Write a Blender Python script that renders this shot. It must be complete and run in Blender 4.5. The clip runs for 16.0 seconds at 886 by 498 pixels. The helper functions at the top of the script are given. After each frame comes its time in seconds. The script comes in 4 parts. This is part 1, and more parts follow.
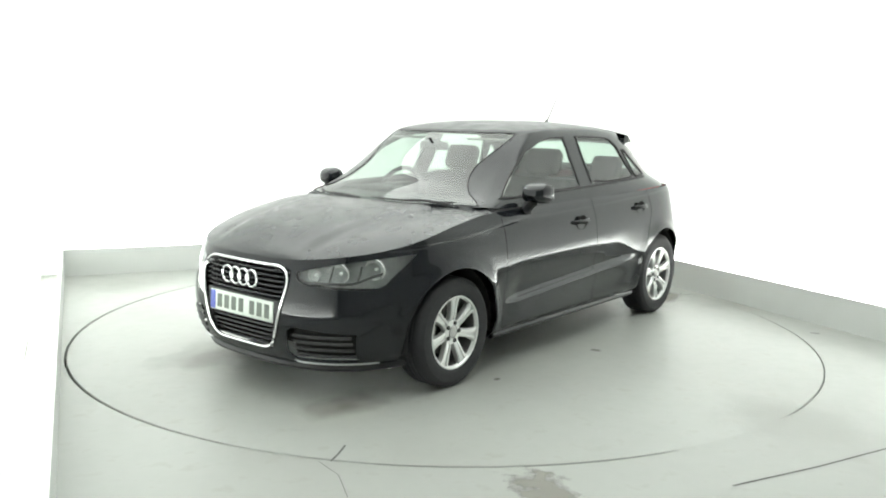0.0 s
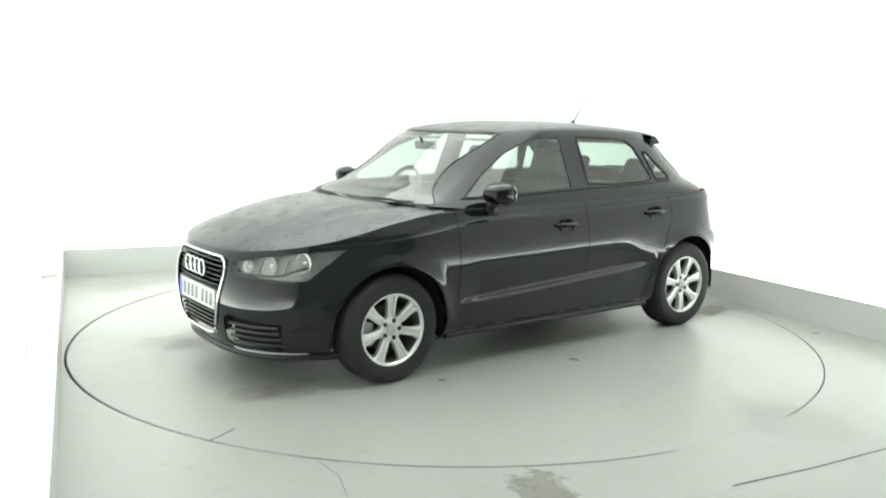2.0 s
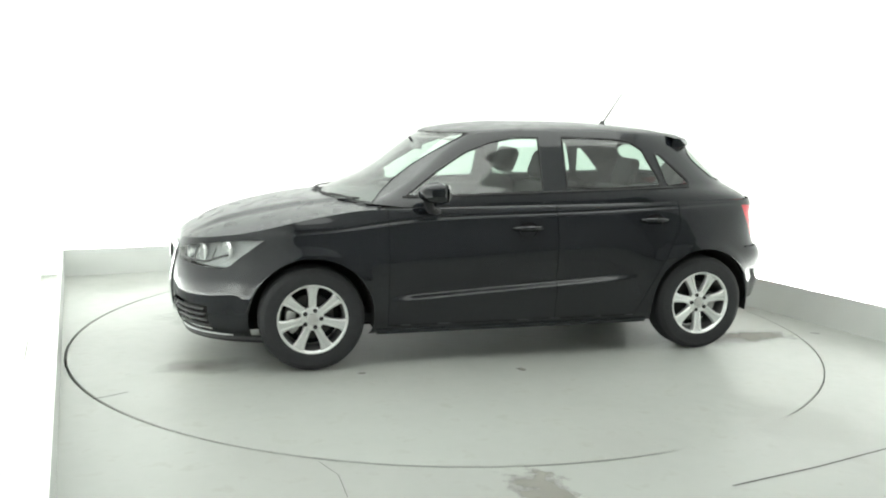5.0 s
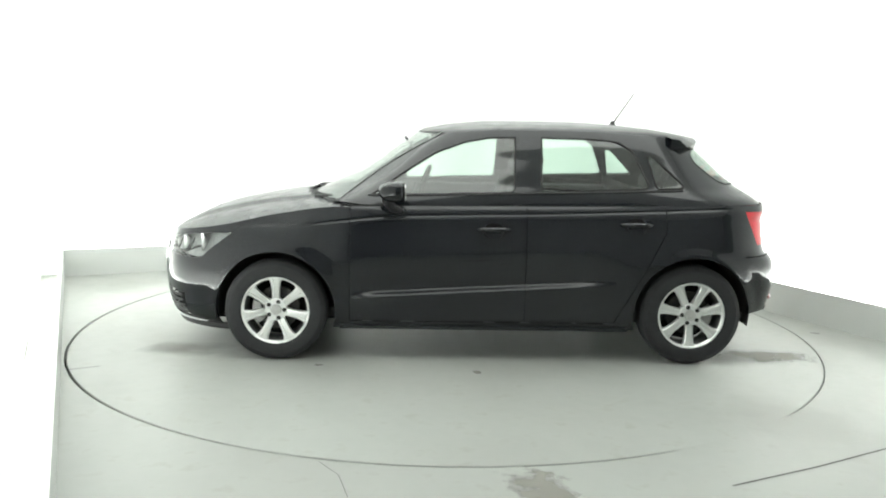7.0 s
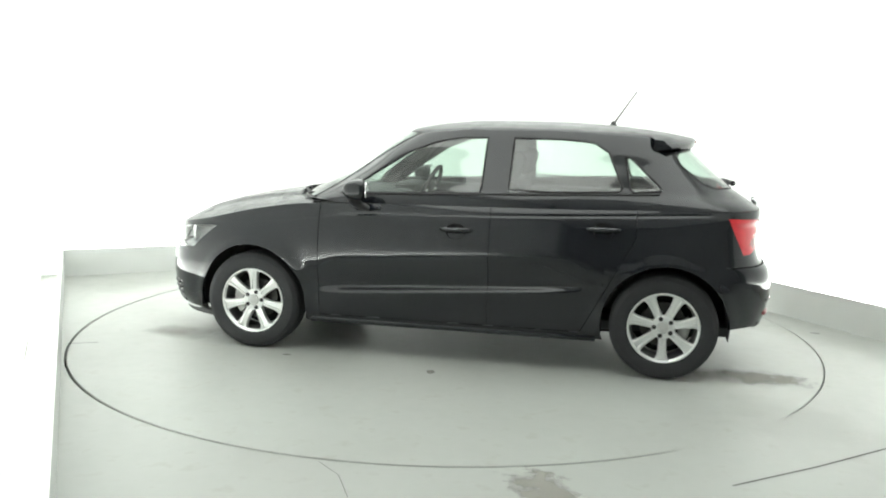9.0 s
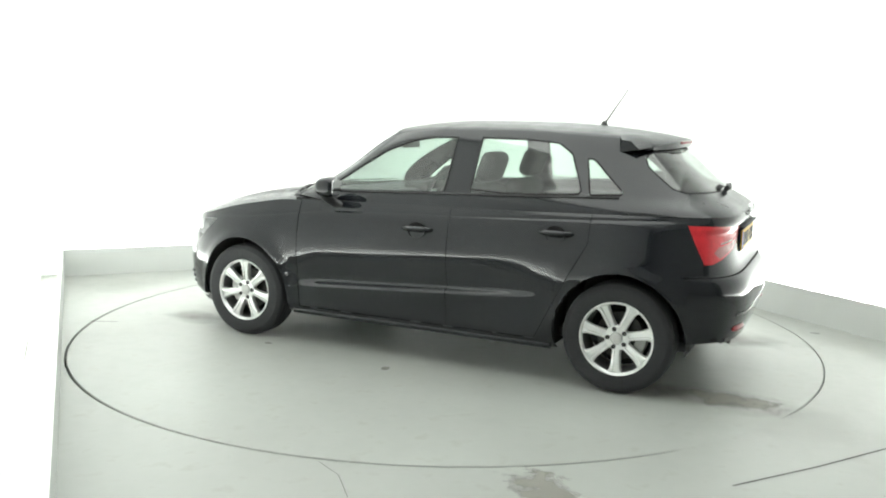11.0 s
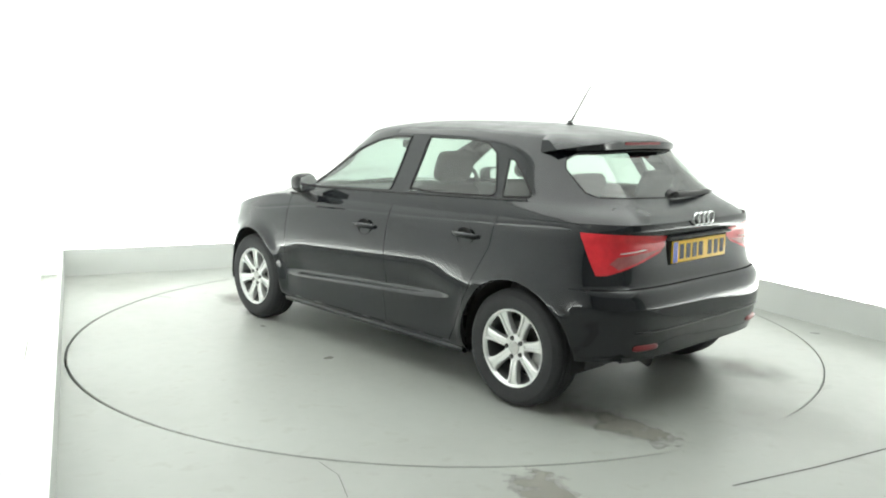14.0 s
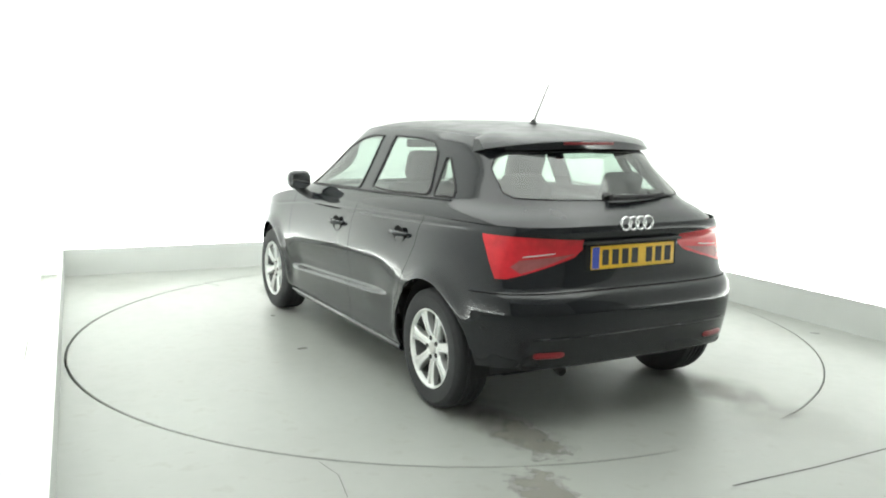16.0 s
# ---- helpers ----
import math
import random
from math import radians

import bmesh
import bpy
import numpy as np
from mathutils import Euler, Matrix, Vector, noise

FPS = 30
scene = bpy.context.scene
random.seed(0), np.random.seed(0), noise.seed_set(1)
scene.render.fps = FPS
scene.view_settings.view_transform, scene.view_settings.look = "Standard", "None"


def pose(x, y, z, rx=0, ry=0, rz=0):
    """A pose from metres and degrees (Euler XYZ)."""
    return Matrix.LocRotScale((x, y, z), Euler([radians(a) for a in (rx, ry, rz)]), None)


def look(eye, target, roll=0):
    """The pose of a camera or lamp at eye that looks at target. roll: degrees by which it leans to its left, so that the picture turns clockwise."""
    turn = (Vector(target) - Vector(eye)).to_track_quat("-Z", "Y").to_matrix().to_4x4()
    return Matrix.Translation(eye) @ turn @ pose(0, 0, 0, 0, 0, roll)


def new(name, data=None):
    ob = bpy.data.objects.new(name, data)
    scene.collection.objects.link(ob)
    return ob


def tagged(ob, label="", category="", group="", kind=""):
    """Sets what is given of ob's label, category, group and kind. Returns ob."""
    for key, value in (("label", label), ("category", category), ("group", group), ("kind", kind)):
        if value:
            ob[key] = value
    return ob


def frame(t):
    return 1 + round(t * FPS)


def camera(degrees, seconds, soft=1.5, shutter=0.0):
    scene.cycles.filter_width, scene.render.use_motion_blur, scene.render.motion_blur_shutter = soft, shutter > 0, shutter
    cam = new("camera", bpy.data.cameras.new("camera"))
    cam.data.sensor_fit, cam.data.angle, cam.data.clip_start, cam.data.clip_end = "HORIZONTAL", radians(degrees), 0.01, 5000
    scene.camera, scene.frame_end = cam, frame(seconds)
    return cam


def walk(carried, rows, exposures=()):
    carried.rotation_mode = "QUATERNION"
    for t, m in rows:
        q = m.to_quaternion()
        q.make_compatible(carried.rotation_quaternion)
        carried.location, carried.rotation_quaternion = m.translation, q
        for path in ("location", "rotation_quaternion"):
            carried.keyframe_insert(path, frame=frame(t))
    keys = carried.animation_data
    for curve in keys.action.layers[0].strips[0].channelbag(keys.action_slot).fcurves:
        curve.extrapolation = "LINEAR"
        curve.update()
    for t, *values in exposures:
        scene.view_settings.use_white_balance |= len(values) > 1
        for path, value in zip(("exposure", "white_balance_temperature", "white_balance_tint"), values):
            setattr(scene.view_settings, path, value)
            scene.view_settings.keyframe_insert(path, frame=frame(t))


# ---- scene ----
# ---------- camera: stands still ----------
cam = camera(55.31, 16.0, soft=2.0)
EYE = look((0.0, -5.7955, 1.4404), (-0.0230, -0.8545, 0.6747), 1.138)
walk(cam, [(0.0, EYE), (16.0, EYE)], exposures=[(0.0, 0.0), (16.0, 0.0)])

# ---------- light ----------
world = bpy.data.worlds.new("world")
scene.world = world
world.use_nodes = True
world.node_tree.nodes["Background"].inputs[0].default_value = (0.9, 1.0, 0.92, 1)
world.node_tree.nodes["Background"].inputs[1].default_value = 0.05


def area(name, m, sx, sy, watts, colour=(0.96, 1.0, 0.955)):
    d = bpy.data.lights.new(name, "AREA")
    d.shape, d.size, d.size_y, d.energy, d.color = "RECTANGLE", sx, sy, watts, colour
    ob = new(name, d)
    ob.matrix_basis = m
    return ob


area("ceiling_softbox", pose(0.12, -0.2, 3.97, 0, 0, 25.7), 4.85, 6.0, 205)
# uplights hidden behind the skirting panels wash the walls
area("uplight_west", pose(-2.10, -1.56, 0.12, 180, 0, -66.0), 6.2, 0.12, 95)
area("uplight_north", pose(-1.62, 2.37, 0.12, 180, 0, 25.2), 3.7, 0.12, 74)
area("uplight_east", pose(3.11, -0.27, 0.12, 180, 0, -62.5), 6.4, 0.12, 103)

# ---------- materials ----------


def nodes_of(name):
    m = bpy.data.materials.new(name)
    m.use_nodes = True
    nt = m.node_tree
    return m, nt, nt.nodes["Principled BSDF"]


def mat(name, colour, rough=0.5, metal=0.0, var=0.0, scale=8.0, bump=0.0, bscale=200.0, coat=0.0, rvar=0.0, spec=0.5):
    m, nt, b = nodes_of(name)
    b.inputs["Base Color"].default_value = (*colour, 1)
    b.inputs["Roughness"].default_value = rough
    b.inputs["Metallic"].default_value = metal
    b.inputs["Coat Weight"].default_value = coat
    b.inputs["Coat Roughness"].default_value = 0.06
    b.inputs["Coat IOR"].default_value = 1.5
    b.inputs["Specular IOR Level"].default_value = spec
    tc = nt.nodes.new("ShaderNodeTexCoord")
    if var or rvar:
        n = nt.nodes.new("ShaderNodeTexNoise")
        n.inputs["Scale"].default_value = scale
        n.inputs["Detail"].default_value = 6
        nt.links.new(tc.outputs["Object"], n.inputs["Vector"])
        if var:
            mx = nt.nodes.new("ShaderNodeMix")
            mx.data_type = "RGBA"
            mx.inputs[6].default_value = (*[c * (1 - var) for c in colour], 1)
            mx.inputs[7].default_value = (*[min(1, c * (1 + var)) for c in colour], 1)
            nt.links.new(n.outputs["Fac"], mx.inputs[0])
            nt.links.new(mx.outputs[2], b.inputs["Base Color"])
        if rvar:
            mr = nt.nodes.new("ShaderNodeMapRange")
            mr.inputs["To Min"].default_value = max(0, rough - rvar)
            mr.inputs["To Max"].default_value = rough + rvar
            nt.links.new(n.outputs["Fac"], mr.inputs["Value"])
            nt.links.new(mr.outputs[0], b.inputs["Roughness"])
    if bump:
        n2 = nt.nodes.new("ShaderNodeTexNoise")
        n2.inputs["Scale"].default_value = bscale
        n2.inputs["Detail"].default_value = 3
        nt.links.new(tc.outputs["Object"], n2.inputs["Vector"])
        bp = nt.nodes.new("ShaderNodeBump")
        bp.inputs["Strength"].default_value = bump
        bp.inputs["Distance"].default_value = 0.002
        nt.links.new(n2.outputs["Fac"], bp.inputs["Height"])
        nt.links.new(bp.outputs[0], b.inputs["Normal"])
    return m


def glass(name, tint, gloss=1.0):
    m, nt, b = nodes_of(name)
    nt.nodes.remove(b)
    tr = nt.nodes.new("ShaderNodeBsdfTransparent")
    tr.inputs[0].default_value = (*tint, 1)
    gl = nt.nodes.new("ShaderNodeBsdfGlossy")
    gl.inputs["Roughness"].default_value = 0.03
    lw = nt.nodes.new("ShaderNodeLayerWeight")
    lw.inputs[0].default_value = 0.5
    pw = nt.nodes.new("ShaderNodeMath")
    pw.operation = "POWER"
    pw.inputs[1].default_value = 4.5
    nt.links.new(lw.outputs["Facing"], pw.inputs[0])
    fr = nt.nodes.new("ShaderNodeMath")
    fr.operation = "MULTIPLY_ADD"
    fr.inputs[1].default_value, fr.inputs[2].default_value = 0.92, 0.075 * gloss
    nt.links.new(pw.outputs[0], fr.inputs[0])
    mx = nt.nodes.new("ShaderNodeMixShader")
    nt.links.new(fr.outputs[0], mx.inputs[0])
    nt.links.new(tr.outputs[0], mx.inputs[1])
    nt.links.new(gl.outputs[0], mx.inputs[2])
    nt.links.new(mx.outputs[0], nt.nodes["Material Output"].inputs[0])
    return m




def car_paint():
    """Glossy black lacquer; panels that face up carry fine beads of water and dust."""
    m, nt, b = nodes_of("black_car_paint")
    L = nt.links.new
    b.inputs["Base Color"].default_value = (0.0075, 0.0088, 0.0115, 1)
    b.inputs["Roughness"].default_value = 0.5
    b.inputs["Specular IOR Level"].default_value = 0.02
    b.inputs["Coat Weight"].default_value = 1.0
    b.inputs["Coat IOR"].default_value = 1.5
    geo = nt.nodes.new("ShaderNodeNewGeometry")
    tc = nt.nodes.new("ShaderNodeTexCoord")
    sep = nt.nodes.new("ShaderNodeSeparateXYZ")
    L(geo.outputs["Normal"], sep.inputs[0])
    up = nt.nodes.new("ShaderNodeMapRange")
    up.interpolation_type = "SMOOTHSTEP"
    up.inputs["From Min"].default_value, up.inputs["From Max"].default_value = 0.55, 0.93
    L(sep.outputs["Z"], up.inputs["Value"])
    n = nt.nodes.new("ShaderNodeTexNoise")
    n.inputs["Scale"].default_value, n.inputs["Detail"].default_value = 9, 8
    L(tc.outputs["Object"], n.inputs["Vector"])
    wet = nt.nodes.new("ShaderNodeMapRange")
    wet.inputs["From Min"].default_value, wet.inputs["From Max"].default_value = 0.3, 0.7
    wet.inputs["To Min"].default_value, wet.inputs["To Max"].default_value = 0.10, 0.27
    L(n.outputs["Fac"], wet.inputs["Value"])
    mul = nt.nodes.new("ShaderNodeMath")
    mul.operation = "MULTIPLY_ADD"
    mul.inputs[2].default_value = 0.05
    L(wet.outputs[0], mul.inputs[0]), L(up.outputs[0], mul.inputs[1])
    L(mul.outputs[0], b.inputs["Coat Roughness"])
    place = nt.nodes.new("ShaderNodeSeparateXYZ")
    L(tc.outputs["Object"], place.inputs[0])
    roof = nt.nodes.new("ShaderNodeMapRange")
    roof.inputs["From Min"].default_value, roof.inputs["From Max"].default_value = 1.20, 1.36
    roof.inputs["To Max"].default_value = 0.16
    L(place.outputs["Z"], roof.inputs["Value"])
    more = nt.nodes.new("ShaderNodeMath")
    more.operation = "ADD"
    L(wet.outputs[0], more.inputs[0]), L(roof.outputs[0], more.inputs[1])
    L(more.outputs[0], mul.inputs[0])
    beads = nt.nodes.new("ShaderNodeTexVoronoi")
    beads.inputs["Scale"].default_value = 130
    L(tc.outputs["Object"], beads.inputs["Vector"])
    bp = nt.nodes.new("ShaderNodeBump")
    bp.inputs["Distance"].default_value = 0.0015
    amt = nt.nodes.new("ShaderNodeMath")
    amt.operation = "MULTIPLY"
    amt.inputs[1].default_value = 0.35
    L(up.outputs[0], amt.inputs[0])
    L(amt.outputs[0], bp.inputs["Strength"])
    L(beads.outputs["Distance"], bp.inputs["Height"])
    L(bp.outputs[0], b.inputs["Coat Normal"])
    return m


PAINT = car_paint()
TYRE = mat("tyre_rubber", (0.018, 0.0185, 0.0205), 0.75, var=0.25, scale=30, bump=0.2)
# rim alloy darkened to put the shade inside the wheel into its colour
BARREL = mat("shade_dark_rim_barrel", (0.12, 0.12, 0.12), 0.5, 0.6, var=0.3, scale=20)
ALLOY = mat("silver_alloy", (0.74, 0.75, 0.74), 0.30, 0.6, rvar=0.06, scale=25)
CHROME = mat("chrome", (0.85, 0.86, 0.86), 0.08, 1.0)
DARK = mat("black_plastic", (0.018, 0.018, 0.019), 0.5, bump=0.15, var=0.15)
# black for liners, and for sheets that stand in for deep shade
SHADOW = mat("matt_black_liner_and_shade", (0.008, 0.008, 0.008), 0.9, var=0.3)
GLASS = glass("car_window_glass", (0.68, 0.78, 0.72), 1.5)
CLEAR = glass("headlamp_lens", (0.95, 0.97, 0.96))
CLOTH = mat("dark_seat_cloth", (0.035, 0.036, 0.038), 0.9, var=0.3, scale=60, bump=0.4)
SEAL = mat("black_rubber_seal", (0.006, 0.006, 0.006), 0.6, var=0.2)
TRIM = mat("dark_cabin_trim", (0.03, 0.031, 0.033), 0.7, var=0.2, bump=0.2)
RED = mat("red_lamp_lens", (0.60, 0.025, 0.035), 0.3, coat=0.35, var=0.3, scale=22, spec=0.25)
SMOKED = mat("smoky_indicator_lens", (0.34, 0.10, 0.10), 0.25, coat=0.5, var=0.3, scale=40)
REDDARK = mat("deep_red_reflector", (0.22, 0.012, 0.016), 0.35, coat=0.15)
YELLOW = mat("yellow_plate", (0.85, 0.52, 0.03), 0.35, var=0.05, scale=30)
WHITEPLATE = mat("white_plate", (0.60, 0.66, 0.60), 0.35, var=0.04, scale=30)
BLUE = mat("blue_plate_band", (0.03, 0.06, 0.42), 0.35)
INK = mat("plate_ink", (0.012, 0.012, 0.012), 0.5)
WALLPAINT = mat("white_wall_paint", (0.91, 0.92, 0.91), 0.75, var=0.015, scale=1.4, bump=0.05, bscale=60)
# grey of the unseen wall, set for reflections and fill on the car
GREYPAINT = mat("unseen_wall_grey", (0.36, 0.37, 0.36), 0.8, var=0.05, scale=1.5)


def floor_paint(name, seed):
    """Worn pale grey floor paint with faint dirt and scuffs."""
    m, nt, b = nodes_of(name)
    L = nt.links.new
    tc = nt.nodes.new("ShaderNodeTexCoord")
    mp = nt.nodes.new("ShaderNodeMapping")
    mp.inputs["Location"].default_value = (seed, seed * 0.7, 0)
    L(tc.outputs["Object"], mp.inputs[0])
    big = nt.nodes.new("ShaderNodeTexNoise")
    big.inputs["Scale"].default_value, big.inputs["Detail"].default_value = 0.9, 8
    fine = nt.nodes.new("ShaderNodeTexNoise")
    fine.inputs["Scale"].default_value, fine.inputs["Detail"].default_value = 9, 8
    L(mp.outputs[0], big.inputs[0]), L(mp.outputs[0], fine.inputs[0])
    r1 = nt.nodes.new("ShaderNodeValToRGB")
    r1.color_ramp.elements[0].position, r1.color_ramp.elements[1].position = 0.35, 0.7
    r1.color_ramp.elements[0].color = (0.312, 0.322, 0.300, 1)
    r1.color_ramp.elements[1].color = (0.344, 0.360, 0.337, 1)
    L(big.outputs["Fac"], r1.inputs[0])
    r2 = nt.nodes.new("ShaderNodeValToRGB")
    r2.color_ramp.elements[0].position, r2.color_ramp.elements[1].position = 0.27, 0.42
    r2.color_ramp.elements[0].color = (0.80, 0.77, 0.72, 1)
    r2.color_ramp.elements[1].color = (1, 1, 1, 1)
    L(fine.outputs["Fac"], r2.inputs[0])
    mx = nt.nodes.new("ShaderNodeMix")
    mx.data_type, mx.blend_type = "RGBA", "MULTIPLY"
    mx.inputs[0].default_value = 0.6
    L(r1.outputs[0], mx.inputs[6]), L(r2.outputs[0], mx.inputs[7])
    L(mx.outputs[2], b.inputs["Base Color"])
    rr = nt.nodes.new("ShaderNodeMapRange")
    rr.inputs["To Min"].default_value, rr.inputs["To Max"].default_value = 0.28, 0.5
    L(fine.outputs["Fac"], rr.inputs["Value"])
    L(rr.outputs[0], b.inputs["Roughness"])
    return m


FLOOR = floor_paint("pale_grey_floor_paint", 0.0)
DISC = floor_paint("pale_grey_turntable_paint", 7.3)
SKIRT = mat("pale_skirting_paint", (0.60, 0.615, 0.595), 0.5, var=0.06, scale=3, bump=0.05)

# ---------- building helpers ----------
from mathutils import kdtree



def mesh_ob(name, bm, material, parent=None, smooth=True, label=""):
    me = bpy.data.meshes.new(name)
    bm.to_mesh(me)
    bm.free()
    for pl in me.polygons:
        pl.use_smooth = smooth
    for m_ in material if isinstance(material, (list, tuple)) else [material]:
        me.materials.append(m_)
    ob = new(name, me)
    if parent is not None:
        ob.parent = parent
    if label:
        tagged(ob, label)
    return ob


def part(name, bm, material, parent, label="", smooth=True, sharp=0.6):
    ob = mesh_ob(name, bm, material, parent, smooth, label)
    if smooth and sharp:
        ob.data.set_sharp_from_angle(angle=sharp)
    return ob


def box(x0, x1, y0, y1, z0, z1, bev=0.0, seg=2, m=None):
    bm = bmesh.new()
    r = bmesh.ops.create_cube(bm, size=1)
    for v in r["verts"]:
        v.co = Vector(((x0 + x1) / 2 + v.co.x * (x1 - x0), (y0 + y1) / 2 + v.co.y * (y1 - y0), (z0 + z1) / 2 + v.co.z * (z1 - z0)))
    if bev:
        bmesh.ops.bevel(bm, geom=bm.edges[:] + bm.verts[:], offset=bev, segments=seg, profile=0.5, affect="EDGES")
    if m is not None:
        bmesh.ops.transform(bm, matrix=m, verts=bm.verts)
    return bm


def join(*bms):
    out = bmesh.new()
    for b in bms:
        me = bpy.data.meshes.new("tmp")
        b.to_mesh(me)
        b.free()
        out.from_mesh(me)
        bpy.data.meshes.remove(me)
    return out


def mirrored(bm):
    """A copy of bm on the other side of the car."""
    out = bm.copy()
    for v in out.verts:
        v.co.y = -v.co.y
    bmesh.ops.reverse_faces(out, faces=out.faces)
    return out


def lathe(profile, n=48, axis="y"):
    """Profile of (radius, along) turned round the y axis."""
    bm = bmesh.new()
    rings = []
    for r, a in profile:
        rings.append([bm.verts.new((r * math.cos(2 * math.pi * i / n), a, r * math.sin(2 * math.pi * i / n))) for i in range(n)])
    for A, B in zip(rings, rings[1:]):
        for i in range(n):
            j = (i + 1) % n
            bm.faces.new((A[i], A[j], B[j], B[i]))
    bmesh.ops.recalc_face_normals(bm, faces=bm.faces)
    return bm


def tube(points, radius, sides=8, closed=False):
    """A round bar along points."""
    bm = bmesh.new()
    pts = [Vector(p) for p in points]
    n = len(pts)
    rings = []
    for i, p in enumerate(pts):
        a = pts[(i - 1) % n] if closed or i else pts[0]
        b = pts[(i + 1) % n] if closed or i < n - 1 else pts[-1]
        d = (b - a).normalized()
        up = Vector((0, 0, 1)) if abs(d.z) < 0.9 else Vector((0, 1, 0))
        s = d.cross(up).normalized()
        u = s.cross(d)
        r = radius[i] if isinstance(radius, (list, tuple)) else radius
        rings.append([bm.verts.new(p + r * (math.cos(2 * math.pi * k / sides) * s + math.sin(2 * math.pi * k / sides) * u)) for k in range(sides)])
    for i in range(n if closed else n - 1):
        A, B = rings[i], rings[(i + 1) % n]
        for k in range(sides):
            j = (k + 1) % sides
            bm.faces.new((A[k], A[j], B[j], B[k]))
    if not closed:
        bm.faces.new(rings[0][::-1])
        bm.faces.new(rings[-1])
    bmesh.ops.recalc_face_normals(bm, faces=bm.faces)
    return bm


def prism(poly, to3, depth):
    """A flat polygon given thickness: to3(a, b, d) places a corner at depth d."""
    bm = bmesh.new()
    A = [bm.verts.new(to3(a, b, 0)) for a, b in poly]
    B = [bm.verts.new(to3(a, b, depth)) for a, b in poly]
    bm.faces.new(A)
    bm.faces.new(B[::-1])
    for i in range(len(poly)):
        j = (i + 1) % len(poly)
        bm.faces.new((A[j], A[i], B[i], B[j]))
    bmesh.ops.recalc_face_normals(bm, faces=bm.faces)
    return bm


def smoothstep(a, b, x):
    t = min(1.0, max(0.0, (x - a) / (b - a)))
    return t * t * (3 - 2 * t)


# ---------- the studio ----------
WALL_H, SKIRT_H = 4.0, 0.237
LEFT_NEAR, LEFT_BACK, BACK_RIGHT, RIGHT_NEAR = (-0.722, -4.453), (-3.350, 1.47), (1.03, 3.52), (4.60, -3.35)


def wall_run(name, pts, z0, z1, thick, material, label, category):
    """An upright sheet of some thickness along pts; the room lies to the right of the run."""
    bm = bmesh.new()
    P = [Vector((x, y, 0)) for x, y in pts]
    out = []
    for i, p in enumerate(P):
        a = P[max(i - 1, 0)]
        b = P[min(i + 1, len(P) - 1)]
        d = (b - a).normalized()
        out.append(p + thick * Vector((-d.y, d.x, 0)))
    rows = [[bm.verts.new((q.x, q.y, z)) for q in row] for row, z in ((P, z0), (P, z1), (out, z1), (out, z0))]
    for k in range(4):
        A, B = rows[k], rows[(k + 1) % 4]
        for i in range(len(P) - 1):
            bm.faces.new((A[i], A[i + 1], B[i + 1], B[i]))
    for i in (0, -1):
        bm.faces.new([r[i] for r in rows])
    bmesh.ops.recalc_face_normals(bm, faces=bm.faces)
    ob = mesh_ob(name, bm, material)
    ob.data.set_sharp_from_angle(angle=0.5)
    return tagged(ob, label, category, kind="structure")


def rounded(a, c, b, r, n=12):
    """Points of the corner c between a and b, rounded."""
    a, b, c = Vector(a), Vector(b), Vector(c)
    p, q = c + (a - c).normalized() * r, c + (b - c).normalized() * r
    return [tuple((1 - t) ** 2 * p + 2 * t * (1 - t) * c + t * t * q) for t in [i / n for i in range(n + 1)]]


def inset_run(pts, d):
    """The run moved towards the room by d."""
    P = [Vector(p) for p in pts]
    res = []
    for i, p in enumerate(P):
        a, b = P[max(i - 1, 0)], P[min(i + 1, len(P) - 1)]
        t = (b - a).normalized()
        res.append((p.x + t.y * d, p.y - t.x * d))
    return res


back_curve = rounded(LEFT_BACK, BACK_RIGHT, RIGHT_NEAR, 0.9)
left_run = [(-0.60, -6.0), LEFT_NEAR, LEFT_BACK]
back_run = [LEFT_BACK] + back_curve + [RIGHT_NEAR]
wall_all = inset_run(left_run + back_run[1:], -0.22)
wall_run("wall_west", wall_all[:3], 0, WALL_H, 0.12, WALLPAINT, "plain white painted studio side wall, brightly lit", "wall")
wall_run("wall_north", wall_all[2:], 0, WALL_H, 0.12, WALLPAINT, "white painted studio back wall with a curved corner", "wall")
# assumed wall behind the camera, added to close the room and shape reflections
front_run = [wall_all[-1], (5.6, -5.0), (-1.2, -7.8), wall_all[0]]
wall_run("wall_south", front_run, 0, WALL_H, 0.12, GREYPAINT, "unseen grey wall added behind the camera, toned for fill and reflections", "wall")
wall_run("baseboard", left_run, 0, SKIRT_H, 0.02, SKIRT, "pale grey painted skirting panel along the side wall", "baseboard")
wall_run("baseboard", back_run, 0, SKIRT_H, 0.02, SKIRT, "pale grey painted skirting panel along the back wall", "baseboard")
ceil_bm = box(-5, 6.5, -8.5, 5, WALL_H, WALL_H + 0.1)
tagged(mesh_ob("ceiling", ceil_bm, WALLPAINT, smooth=False), "plain white studio ceiling above the turntable", "ceiling", kind="structure")

R_DISC = 2.438


def ring_sheet(r_in, n, half):
    """A square ground sheet with a round hole."""
    bm = bmesh.new()
    A, B = [], []
    for i in range(n):
        a = 2 * math.pi * i / n
        c, s = math.cos(a), math.sin(a)
        k = half / max(abs(c), abs(s))
        A.append(bm.verts.new((r_in * c - 0.0040, r_in * s - 0.0050, 0)))
        B.append(bm.verts.new((k * c, k * s, 0)))
    C = [bm.verts.new((v.co.x, v.co.y, -0.06)) for v in A]
    for i in range(n):
        j = (i + 1) % n
        bm.faces.new((A[i], B[i], B[j], A[j]))
        bm.faces.new((A[i], A[j], C[j], C[i]))
    return bm


